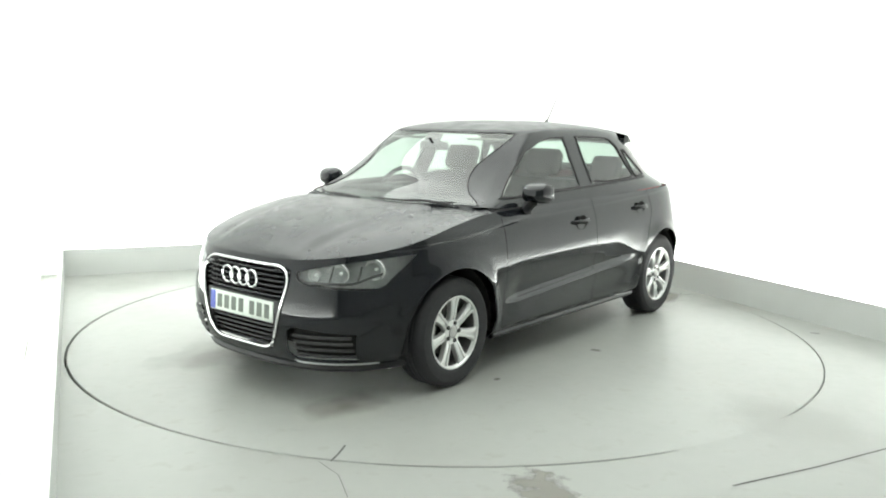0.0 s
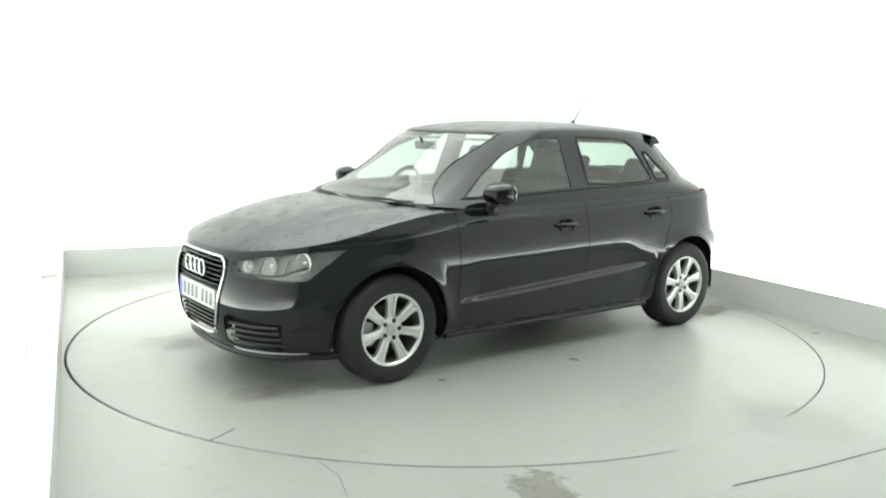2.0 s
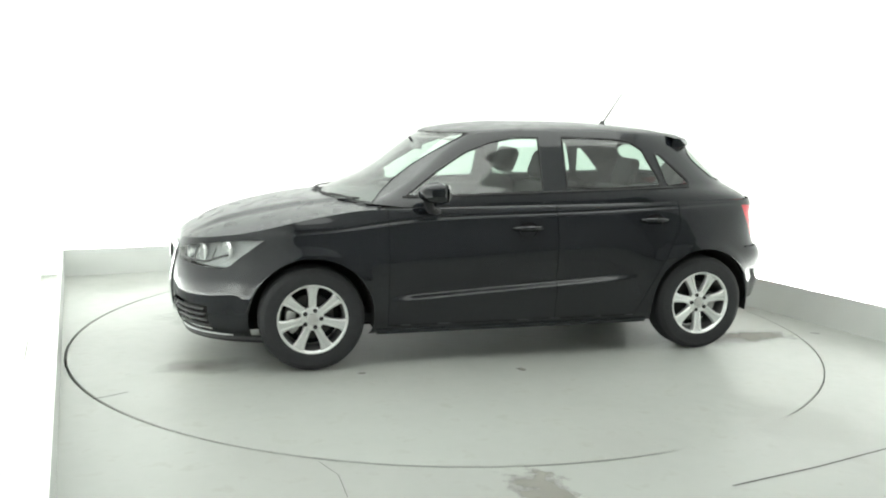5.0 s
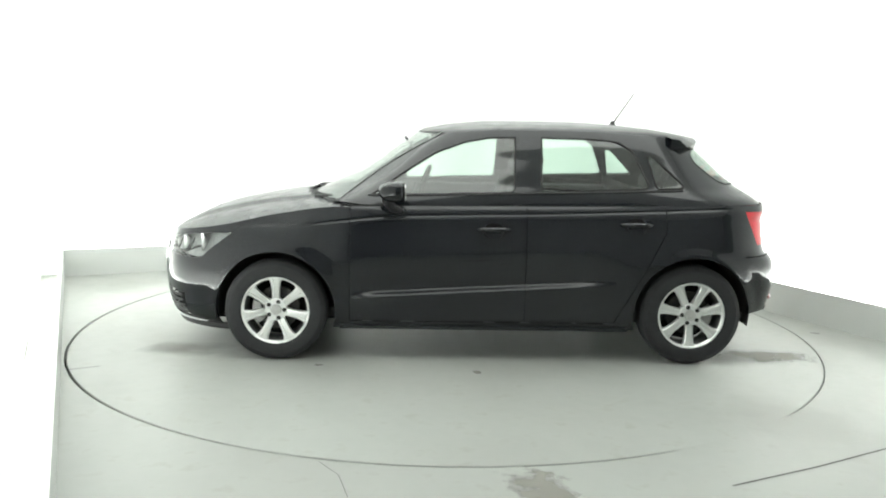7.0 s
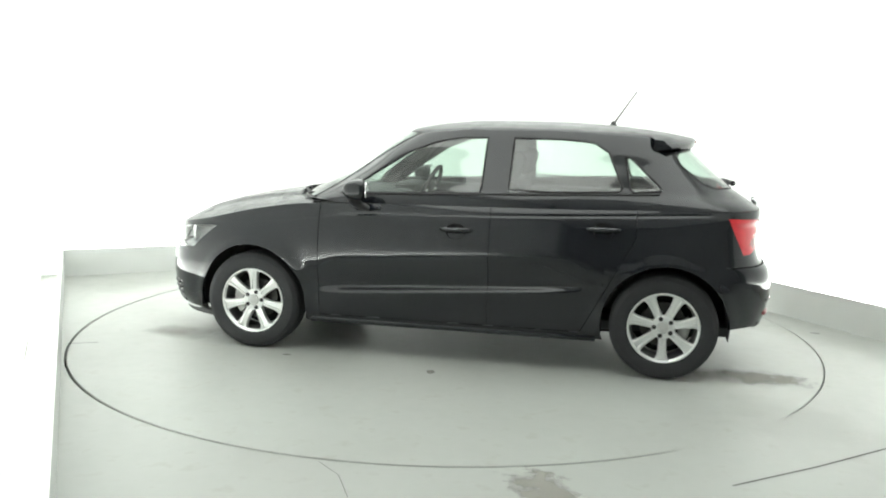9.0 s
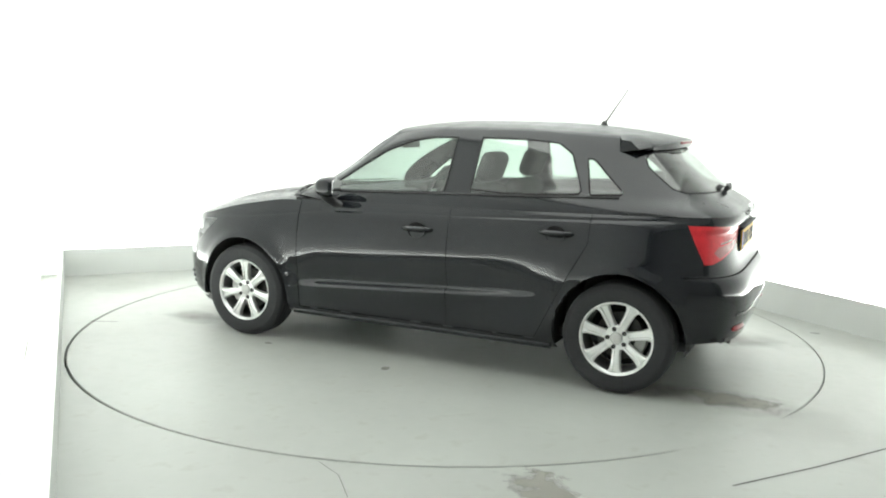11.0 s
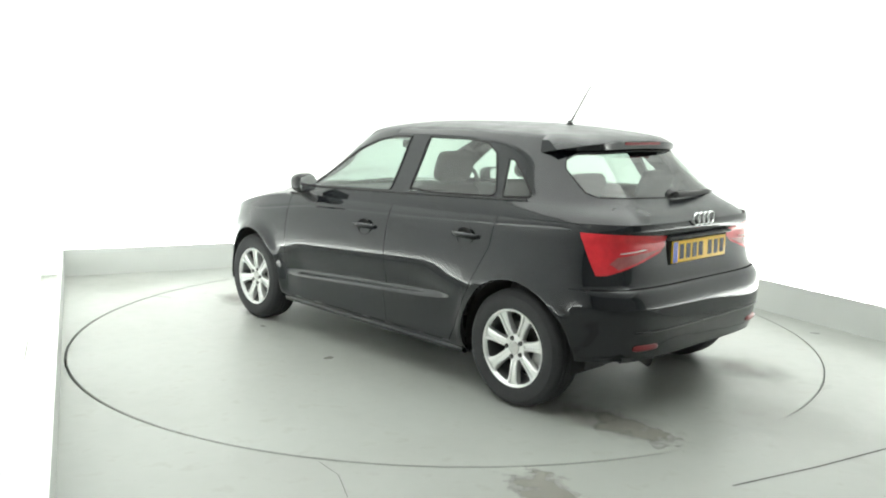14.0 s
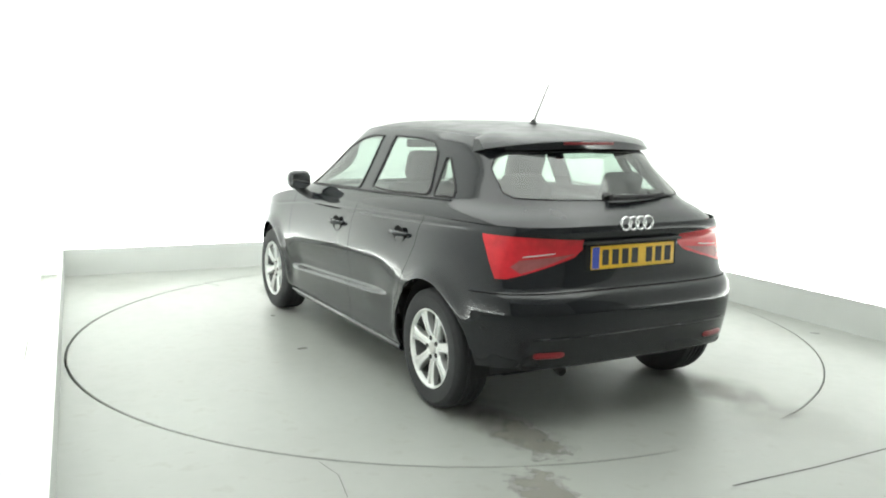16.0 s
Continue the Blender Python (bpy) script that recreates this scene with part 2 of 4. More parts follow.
tagged(mesh_ob("floor", ring_sheet(R_DISC + 0.0085, 128, 9.0), FLOOR, smooth=False), "pale grey painted concrete studio floor with scuffs", "floor", kind="structure")
tagged(mesh_ob("floor_pit", box(-2.6, 2.6, -2.6, 2.6, -0.16, -0.06), SHADOW, smooth=False), "dark pit under the turntable", "floor", kind="structure")


def make_turntable():
    root = new("turntable")
    tagged(root, "large flush round turntable painted pale grey", "turntable")
    part("platform", lathe([(0.001, 0.0), (R_DISC - 0.004, 0.0), (R_DISC, -0.004), (R_DISC, -0.05), (0.001, -0.05)], 128), DISC, root, smooth=False)
    for c in root.children:
        c.data.transform(Matrix.Rotation(radians(90), 4, "X"))
        c.data.update()
    return root


turntable = make_turntable()

# ---------- the car: x forwards, y to its left, z up, from mid wheelbase on the ground ----------


def table(pairs):
    xs, ys = zip(*sorted(pairs))

    def f(x):
        i = 0
        if x <= xs[0]:
            return ys[0]
        if x >= xs[-1]:
            return ys[-1]
        while xs[i + 1] < x:
            i += 1
        h = xs[i + 1] - xs[i]
        t = (x - xs[i]) / h
        d = [(ys[k + 1] - ys[k]) / (xs[k + 1] - xs[k]) for k in range(len(xs) - 1)]

        def slope(k):
            if k == 0 or k == len(xs) - 1:
                return d[min(k, len(d) - 1)]
            return 0 if d[k - 1] * d[k] <= 0 else 2 * d[k - 1] * d[k] / (d[k - 1] + d[k])
        m0, m1 = slope(i) * h, slope(i + 1) * h
        return (2 * t**3 - 3 * t**2 + 1) * ys[i] + (t**3 - 2 * t**2 + t) * m0 + (3 * t**2 - 2 * t**3) * ys[i + 1] + (t**3 - t**2) * m1
    return f


AXLE_F, AXLE_R, WHEEL_R, ARCH_R = 1.2345, -1.2345, 0.302, 0.352
shoulder_z = table([(-2.0, 0.955), (-1.42, 0.955), (-0.6, 0.94), (0.3, 0.93), (0.9, 0.915), (1.2, 0.875), (1.6, 0.785), (1.9, 0.73), (2.03, 0.70)])
bottom_z = table([(-2.0, 0.320), (-1.62, 0.308), (-1.5, 0.302), (-1.2, 0.25), (-0.9, 0.20), (1.2, 0.185), (1.5, 0.155), (1.75, 0.150), (2.03, 0.175)])
nose_x = table([(0.12, 1.86), (0.18, 1.95), (0.26, 2.0), (0.36, 2.02), (0.45, 2.025), (0.56, 2.02), (0.66, 1.995), (0.70, 1.975), (0.80, 1.93)])
tail_x = table([(0.18, -1.76), (0.26, -1.79), (0.30, -1.81), (0.38, -1.835), (0.48, -1.850), (0.56, -1.848), (0.61, -1.836), (0.643, -1.815), (0.665, -1.782), (0.70, -1.768), (0.76, -1.757), (0.86, -1.750), (0.905, -1.766), (0.93, -1.771), (0.97, -1.764)])
side_w = table([(0.18, 0.74), (0.215, 0.80), (0.27, 0.825), (0.36, 0.83), (0.46, 0.838), (0.53, 0.851), (0.59, 0.854), (0.66, 0.851), (0.74, 0.841), (0.80, 0.830), (0.845, 0.819), (0.90, 0.800), (0.955, 0.768)])
bonnet_z = table([(2.03, 0.69), (1.975, 0.715), (1.93, 0.745), (1.87, 0.775), (1.7, 0.842), (1.5, 0.892), (1.3, 0.927), (1.1, 0.952), (0.8, 0.975)])
roof_z = table([(-1.5, 1.325), (-1.35, 1.348), (-1.15, 1.385), (-0.85, 1.418), (-0.5, 1.433), (-0.1, 1.430), (0.15, 1.411), (0.35, 1.377), (0.55, 1.322), (0.8, 1.24)])
screen_x = table([(0.0, 1.10), (0.3, 0.92), (0.62, 0.70), (0.85, 0.53), (1.0, 0.38)])
hatch_x = table([(0.0, -1.762), (0.10, -1.715), (0.24, -1.635), (0.47, -1.530), (0.68, -1.440), (0.85, -1.358), (1.0, -1.285)])
cabin_w = table([(0.0, 0.772), (0.08, 0.762), (0.3, 0.715), (0.62, 0.645), (0.85, 0.595), (0.95, 0.565), (1.0, 0.54)])


crease_z = table([(1.62, 0.775), (1.19, 0.800), (0.53, 0.868), (-0.42, 0.895), (-1.42, 0.935)])


def body_w(x, z):
    """Half width of the lower body: door hollow, ledge and flared arches."""
    w = side_w(z)
    zl = 0.43 - 0.06 * x
    amp = 0.024 * smoothstep(-0.88, -0.50, x) * (1 - smoothstep(0.62, 0.82, x))
    if z > zl:
        k = smoothstep(zl, zl + 0.038, z)
        w += amp * (0.6 * (1 - k) - k * (1 - smoothstep(zl + 0.038, zl + 0.25, z)))
    else:
        w += 0.6 * amp * smoothstep(zl - 0.14, zl, z)
    for ax in (AXLE_F, AXLE_R):
        r = math.hypot(x - ax, z - 0.30)
        w += 0.022 * math.exp(-(((r - ARCH_R - 0.002) / 0.048) ** 2)) * smoothstep(0.2, 0.35, z)
    zc = crease_z(x)
    if -1.55 < x < 1.62:
        w -= 0.005 * math.exp(-(((z - zc) / 0.006) ** 2)) * smoothstep(-1.55, -1.4, x)
    if z > 0.8:
        w -= 0.02 * smoothstep(0.5, 1.3, x) * smoothstep(0.80, 0.9, z)
    return w


def super_arc(n_pts, n, m):
    """Unit quarter outline, from the centre of the end to the side."""
    res = []
    for i in range(n_pts):
        a = math.pi / 2 * i / (n_pts - 1)
        res.append((max(0.0, math.cos(a)) ** (2 / n), math.sin(a) ** (2 / m)))
    return res


NOSE0, TAIL0 = 1.0, -0.9
REAR_ARC = super_arc(64, 4.0, 5.0)
FRONT_ANGLES = [math.pi / 2 * i / 63 for i in range(64)]


def nose_square(z):
    """How square the nose is in plan at a level: squarer at the bumper than at the lamps."""
    k = smoothstep(0.60, 0.42, z) if z < 0.60 else 0.0
    return 2.4 + 0.5 * k, 2.9 + 0.1 * k


SIDE_X = [NOSE0 + (TAIL0 - NOSE0) * i / 170 for i in range(1, 170)]


def lower_loop(v):
    """One line round half the body at level v, from nose to tail."""
    res = []
    for a in FRONT_ANGLES:
        x = 1.5
        for _ in range(4):
            z = bottom_z(x) + (shoulder_z(x) - bottom_z(x)) * v
            n, m = nose_square(z)
            cx, sy = max(0.0, math.cos(a)) ** (2 / n), math.sin(a) ** (2 / m)
            x = NOSE0 + (nose_x(z) - NOSE0) * cx
        res.append(Vector((x, body_w(x, z) * sy, z)))
    for x in SIDE_X:
        z = bottom_z(x) + (shoulder_z(x) - bottom_z(x)) * v
        res.append(Vector((x, body_w(x, z), z)))
    for cx, sy in reversed(REAR_ARC):
        x = -1.5
        for _ in range(4):
            z = bottom_z(x) + (shoulder_z(x) - bottom_z(x)) * v
            x = TAIL0 + (tail_x(z) - TAIL0) * cx
        res.append(Vector((x, body_w(x, z) * sy, z)))
    return res


def sheet(rows):
    bm = bmesh.new()
    V = [[bm.verts.new(p) for p in r] for r in rows]
    for A, B in zip(V, V[1:]):
        for i in range(len(A) - 1):
            try:
                bm.faces.new((A[i], A[i + 1], B[i + 1], B[i]))
            except ValueError:
                pass
    bmesh.ops.remove_doubles(bm, verts=bm.verts, dist=0.0004)
    return bm


def lower_shell():
    levels = [0.20 * i / 16 for i in range(16)] + [0.20 + 0.25 * i / 46 for i in range(46)] + [0.45 + 0.41 * i / 22 for i in range(22)] + [0.86 + 0.14 * i / 26 for i in range(27)]
    return sheet([lower_loop(v) for v in levels])


def bonnet_sheet():
    edge = [p for p in lower_loop(1.0) if p.x > 0.80]
    rows = []
    n = 22
    for k in range(n + 1):
        q = k / n
        row = []
        for p in edge:
            y = p.y * (1 - q)
            f = (1 - q) ** 2.6
            z = bonnet_z(p.x) * (1 - f) + p.z * f
            ridge = 0.30 + 0.16 * (1.95 - p.x) / 1.1
            z += 0.010 * smoothstep(ridge + 0.05, ridge, y) * smoothstep(1.95, 1.7, p.x) - 0.004 * math.exp(-(((y - ridge - 0.07) / 0.03) ** 2)) * smoothstep(1.95, 1.7, p.x)
            row.append(Vector((p.x, y, z)))
        rows.append(row)
    return sheet(rows)


SCREEN0, HATCH0 = -0.2, -0.3
CABIN_X = [SCREEN0 + (HATCH0 - SCREEN0) * i / 4 for i in range(1, 4)]


def roof_point(x, y):
    return roof_z(x) - 0.035 * (y / 0.56) ** 2 - 0.02 * smoothstep(0.40, 0.60, abs(y))


PILLAR_S, PILLAR_BACK = 0.9, 0.35


def screen_curve(v):
    """Plan of the windscreen and its pillar at level v: (x, share of the half width)."""
    sweep = 0.19 - 0.06 * v
    x0 = screen_x(v)
    res = [(x0 - sweep * (i / 30) ** 2.3, PILLAR_S * i / 30) for i in range(31)]
    xp = x0 - sweep
    lead = sweep * 2.3 / PILLAR_S * (1 - PILLAR_S)
    for i in range(1, 17):
        t = i / 16
        res.append((xp - 2 * t * (1 - t) * lead - t * t * PILLAR_BACK, 1 - (1 - PILLAR_S) * (1 - t) ** 2))
    xe = xp - PILLAR_BACK
    return res + [(xe + (SCREEN0 - xe) * i / 14, 1.0) for i in range(1, 15)]


def screen_share(x, v):
    """Share of the half width that the windscreen's curve has at x."""
    for (xa, sa), (xb, sb) in zip(screen_curve(v), screen_curve(v)[1:]):
        if xb <= x <= xa and xa > xb:
            return sa + (sb - sa) * (xa - x) / (xa - xb)
    return 1.0


def cabin_loop(v):
    res = []

    def put(x, sy):
        t = max(0.0, (-0.3 - x) / 1.4)
        tf = max(0.0, (x - 0.1) / 1.0)
        y = cabin_w(v) * sy * (1 - 0.075 * t * t - 0.05 * tf * tf)
        k = smoothstep(0.55, 0.95, x)
        low = (shoulder_z(x) - 0.002) * (1 - k) + 0.945 * k
        high = roof_point(x, y)
        res.append(Vector((x, y, low + (high - low) * v)))
    for x, sy in screen_curve(v):
        put(x, sy)
    for x in CABIN_X:
        put(x, 1)
    for cx, sy in reversed(super_arc(48, 7.0 - 2.2 * smoothstep(0, 0.3, v), 5.4 - 0.5 * smoothstep(0, 0.3, v))):
        put(HATCH0 + (hatch_x(v) - HATCH0) * cx, sy)
    return res


def cabin_sheet():
    n = 40
    rows = [cabin_loop(i / n) for i in range(n + 1)]
    top = rows[-1]
    for k in range(1, 19):
        q = k / 18
        rows.append([Vector((p.x, p.y * (1 - q), roof_point(p.x, p.y * (1 - q)))) for p in top])
    return sheet(rows)


def cut(bm, poly, ax, keep=lambda c: True, among=None):
    """Splits the faces of bm along a convex polygon in the plane of the axes ax; returns the faces inside."""
    n = len(poly)
    area2 = sum(poly[i][0] * poly[(i + 1) % n][1] - poly[(i + 1) % n][0] * poly[i][1] for i in range(n))
    if area2 < 0:
        poly = poly[::-1]
    lo = [min(p[k] for p in poly) - 0.06 for k in (0, 1)]
    hi = [max(p[k] for p in poly) + 0.06 for k in (0, 1)]
    faces = []
    for f in among or bm.faces:
        c = f.calc_center_median()
        if keep(c) and lo[0] < c[ax[0]] < hi[0] and lo[1] < c[ax[1]] < hi[1]:
            faces.append(f)
    for i in range(n):
        a, b = poly[i], poly[(i + 1) % n]
        no, co = Vector((0, 0, 0)), Vector((0, 0, 0))
        no[ax[0]], no[ax[1]] = b[1] - a[1], a[0] - b[0]
        co[ax[0]], co[ax[1]] = a
        no.normalize()
        es = {e for f in faces for e in f.edges}
        vs = {v for f in faces for v in f.verts}
        r = bmesh.ops.bisect_plane(bm, geom=list(vs) + list(es) + faces, plane_co=co, plane_no=no, dist=1e-5)
        cand = set(faces) | {g for g in r["geom"] if isinstance(g, bmesh.types.BMFace)}
        faces = [f for f in cand if f.is_valid and (f.calc_center_median() - co).dot(no) < 0]
    return faces


def take(bm, faces):
    """Moves faces out of bm into a bmesh of their own."""
    out = bmesh.new()
    seen = {}
    for f in faces:
        vs = []
        for v in f.verts:
            if v not in seen:
                seen[v] = out.verts.new(v.co)
            vs.append(seen[v])
        out.faces.new(vs)
    bmesh.ops.delete(bm, geom=faces, context="FACES")
    return out


def circle(cx, cz, r, n=36):
    return [(cx + r * math.cos(2 * math.pi * i / n), cz + r * math.sin(2 * math.pi * i / n)) for i in range(n)]


def strip(bm, a, b, half, ax, keep=lambda c: True):
    """Removes a narrow gap along the line a-b."""
    d = Vector((b[0] - a[0], b[1] - a[1])).normalized()
    nx, ny = -d.y * half, d.x * half
    fs = cut(bm, [(a[0] + nx, a[1] + ny), (b[0] + nx, b[1] + ny), (b[0] - nx, b[1] - ny), (a[0] - nx, a[1] - ny)], ax, keep)
    bmesh.ops.delete(bm, geom=fs, context="FACES")


def outward(bm):
    """Turns a sheet of the body so that its faces look away from the cabin."""
    s = 0.0
    for f in bm.faces:
        f.normal_update()
        c = f.calc_center_median()
        s += f.calc_area() * f.normal.dot(c - Vector((c.x * 0.7, 0, 0.6)))
    if s < 0:
        bmesh.ops.reverse_faces(bm, faces=bm.faces)
    return bm


def both(bm):
    """Half a body and its mirror image in one."""
    o = join(bm, mirrored(bm.copy()))
    bmesh.ops.remove_doubles(o, verts=[v for v in o.verts if abs(v.co.y) < 0.0004], dist=0.0003)
    return outward(o)


def outline(bm, step=0.02):
    """The points round the edge of a sheet, in order."""
    nxt = {}
    for e in bm.edges:
        if len(e.link_faces) == 1:
            a, b = e.verts
            nxt.setdefault(a, []).append(b)
            nxt.setdefault(b, []).append(a)
    start = next(iter(nxt))
    run, last, v = [start.co.copy()], None, start
    while True:
        go = [w for w in nxt[v] if w is not last]
        if not go or go[0] is start:
            break
        last, v = v, go[0]
        if (v.co - run[-1]).length > step:
            run.append(v.co.copy())
    return run


def normal_field(bm):
    """The even normals of a whole sheet, to shade the panels cut from it."""
    outward(bm)
    bm.normal_update()
    kd = kdtree.KDTree(len(bm.verts))
    ns = []
    for i, v in enumerate(bm.verts):
        kd.insert(v.co, i)
        k = v.normal.copy()
        if abs(v.co.y) < 1e-4:
            k.y = 0
        ns.append(k.normalized())
    kd.balance()
    return kd, ns


def smooth_normal(fieldn, c):
    kd, ns = fieldn
    s = -1 if c.y < 0 else 1
    t = Vector((0, 0, 0))
    for _, i, d in kd.find_n((c.x, abs(c.y), c.z), 4):
        t += ns[i] / (d + 0.0008)
    if t.length < 1e-6:
        t = Vector((0, 0, 1))
    t.normalize()
    return Vector((t.x, s * t.y, t.z))


def shell_part(name, bm, material, parent, label="", thick=0.012, sharp=0.7, smooth_from=None):
    if smooth_from is None:
        return part(name, bm, material, parent, label, sharp=sharp)
    bm.verts.index_update()
    co = [v.co.copy() for v in bm.verts]
    nm = [smooth_normal(smooth_from, c) for c in co]
    n = len(co)
    verts = co + [c - k * thick for c, k in zip(co, nm)] if thick else co
    faces, ln = [], []
    for f in bm.faces:
        ids = [v.index for v in f.verts]
        faces.append(ids)
        ln += [nm[i] for i in ids]
        if thick:
            faces.append([i + n for i in reversed(ids)])
            ln += [-nm[i] for i in reversed(ids)]
    if thick:
        for e in bm.edges:
            if len(e.link_loops) == 1:
                lp = e.link_loops[0]
                a, b = lp.vert.index, lp.link_loop_next.vert.index
                faces.append([b, a, a + n, b + n])
                d = (co[b] - co[a]).cross(nm[a])
                d = d.normalized() if d.length > 1e-9 else nm[a]
                ln += [d] * 4
    bm.free()
    me = bpy.data.meshes.new(name)
    me.from_pydata([tuple(v) for v in verts], [], faces)
    me.materials.append(material)
    me.polygons.foreach_set("use_smooth", [True] * len(me.polygons))
    me.normals_split_custom_set([tuple(v) for v in ln])
    ob = new(name, me)
    ob.parent = parent
    if label:
        tagged(ob, label)
    return ob


def sided(name, bm, material, parent, label="", thick=0.0, sharp=0.7, smooth_from=None):
    """A part on the left and its mirror image on the right."""
    outward(bm)
    m = mirrored(bm.copy())
    a = shell_part(name, bm, material, parent, label, thick, sharp, smooth_from)
    b = shell_part(name, m, material, parent, label, thick, sharp, smooth_from)
    return a, b


HEADLIGHT = [(0.375, 0.665), (0.50, 0.700), (0.65, 0.730), (0.775, 0.752), (0.758, 0.690), (0.725, 0.608), (0.70, 0.586), (0.60, 0.588), (0.44, 0.605), (0.385, 0.630)]
TAILLIGHT = [(0.300, 0.890), (0.300, 0.845), (0.345, 0.810), (0.55, 0.755), (0.70, 0.715), (0.80, 0.715), (0.95, 0.75), (0.95, 0.93), (0.75, 0.920), (0.55, 0.908)]
GRILLE = [(-0.01, 0.688), (0.30, 0.686), (0.342, 0.670), (0.352, 0.62), (0.31, 0.47), (0.258, 0.29), (0.228, 0.255), (-0.01, 0.245)]
INTAKE = [(0.37, 0.222), (0.64, 0.222), (0.655, 0.365), (0.38, 0.392), (0.345, 0.37), (0.335, 0.25)]
FRONT_WINDOW = [(0.68, 0.985), (-0.165, 1.015), (-0.175, 1.330), (-0.02, 1.328), (0.13, 1.300), (0.30, 1.236), (0.47, 1.13)]
REAR_WINDOW = [(-0.325, 1.022), (-0.96, 1.045), (-0.97, 1.07), (-0.885, 1.26), (-0.80, 1.316), (-0.62, 1.330), (-0.335, 1.333)]
QUARTER_WINDOW = [(-1.02, 1.045), (-1.185, 1.052), (-1.195, 1.062), (-1.01, 1.235), (-0.975, 1.235)]
# front edge of the windscreen pillar in side view: (x, z)
PILLAR = [(0.875, 0.95), (0.700, 1.079), (0.585, 1.160), (0.482, 1.226), (0.378, 1.286), (0.280, 1.338), (0.255, 1.352)]
HATCH_WINDOW = [(-0.01, 1.055), (0.52, 1.068), (0.545, 1.085), (0.525, 1.20), (0.495, 1.248), (0.44, 1.275), (-0.01, 1.285)]


def make_car():
    car = new("car")
    tagged(car, "glossy black five-door hatchback car parked on the turntable", "car")

    # lower body
    low = lower_shell()
    nl = normal_field(low)
    for ax in (AXLE_F, AXLE_R):
        bmesh.ops.delete(low, geom=cut(low, circle(ax, 0.305, ARCH_R), (0, 2), lambda c: c.y > 0.45), context="FACES")
    front = lambda c: c.x > 1.2
    rear = lambda c: c.x < -1.2
    bmesh.ops.delete(low, geom=cut(low, GRILLE, (1, 2), front), context="FACES")
    bmesh.ops.delete(low, geom=cut(low, INTAKE, (1, 2), front), context="FACES")
    lamp = take(low, cut(low, HEADLIGHT, (1, 2), front))
    tail = take(low, cut(low, [(-1.535, 0.96), (-1.645, 0.72), (-2.0, 0.72), (-2.0, 0.96)], (0, 2), among=cut(low, TAILLIGHT, (1, 2), lambda c: c.x < -1.40)))
    # gaps round the doors, bumpers and hatch
    side = lambda c: c.y > 0.4 and -1.6 < c.x < 1.5
    for a, b in (((0.80, 0.245), (0.80, 0.93)), ((-0.235, 0.245), (-0.235, 0.945)), ((-0.77, 0.245), (-1.06, 0.80)), ((-1.06, 0.80), (-1.06, 0.96))):
        strip(low, a, b, 0.0018, (0, 2), side)
    strip(low, (0.80, 0.245), (-0.77, 0.245), 0.0018, (0, 2), side)
    doors = take(low, [f for f in low.faces if f.calc_center_median().y > 0.5 and -0.236 < f.calc_center_median().x < 0.80 and f.calc_center_median().z > 0.2475])
    rdoor_fs = cut(low, [(-0.236, 0.2475), (-0.77, 0.2475), (-1.06, 0.80), (-1.06, 0.96), (-0.236, 0.96)], (0, 2), lambda c: c.y > 0.5)
    rdoors = take(low, rdoor_fs)
    strip(low, (-1.55, 0.655), (-2.0, 0.655), 0.0025, (0, 2))
    fb = take(low, cut(low, [(1.50, 0.1), (1.52, 0.58), (1.66, 0.64), (2.2, 0.69), (2.2, 0.1)], (0, 2)))
    rb = take(low, cut(low, [(-1.47, 0.1), (-1.56, 0.653), (-2.1, 0.653), (-2.1, 0.1)], (0, 2)))
    hatch_low = take(low, cut(low, [(-0.01, 0.655), (0.66, 0.655), (0.70, 0.75), (0.70, 0.97), (-0.01, 0.97)], (1, 2), lambda c: c.x < -1.4))
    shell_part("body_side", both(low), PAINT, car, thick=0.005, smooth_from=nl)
    shell_part("front_bumper", both(fb), PAINT, car, thick=0.006, smooth_from=nl)
    shell_part("rear_bumper", both(rb), PAINT, car, thick=0.006, smooth_from=nl)
    sided("front_door", doors, PAINT, car, thick=0.005, smooth_from=nl)
    sided("rear_door", rdoors, PAINT, car, thick=0.005, smooth_from=nl)
    shell_part("tailgate", both(hatch_low), PAINT, car, thick=0.005, smooth_from=nl)
    smoked = take(tail, cut(tail, [(0.34, 0.826), (0.62, 0.805), (0.66, 0.775), (0.62, 0.745), (0.50, 0.778)], (1, 2)))
    sided("headlight", lamp, CLEAR, car, "clear headlamp with chrome reflectors", smooth_from=nl)
    sided("tail_light", tail, RED, car, "red tail lamp lens", thick=0.006, smooth_from=nl)
    sided("indicator_lens", smoked, SMOKED, car, "smoky pink indicator lens", thick=0.005, smooth_from=nl)

    # bonnet
    bon = bonnet_sheet()
    nb = normal_field(bon)
    under = []
    for f in bon.faces:
        c = f.calc_center_median()
        if c.x < 1.125 - 0.19 * (abs(c.y) / 0.66) ** 2.3 and abs(c.y) < 0.70:
            under.append(f)
    bmesh.ops.delete(bon, geom=under, context="FACES")
    shell_part("bonnet", both(bon), PAINT, car, thick=0.006, smooth_from=nb)

    # cabin and glass
    cab = cabin_sheet()
    nc = normal_field(cab)
    s = lambda c: c.y > 0.42 and c.x < 0.9
    fw = take(cab, cut(cab, FRONT_WINDOW, (0, 2), s))
    rw = take(cab, cut(cab, REAR_WINDOW, (0, 2), s))
    qw = take(cab, cut(cab, QUARTER_WINDOW, (0, 2), s))
    panes = [take(cab, cut(cab, [a, (1.4, a[1]), (1.4, b[1]), b], (0, 2), lambda c: c.x > 0.2)) for a, b in zip(PILLAR, PILLAR[1:])]
    ws = join(*panes)
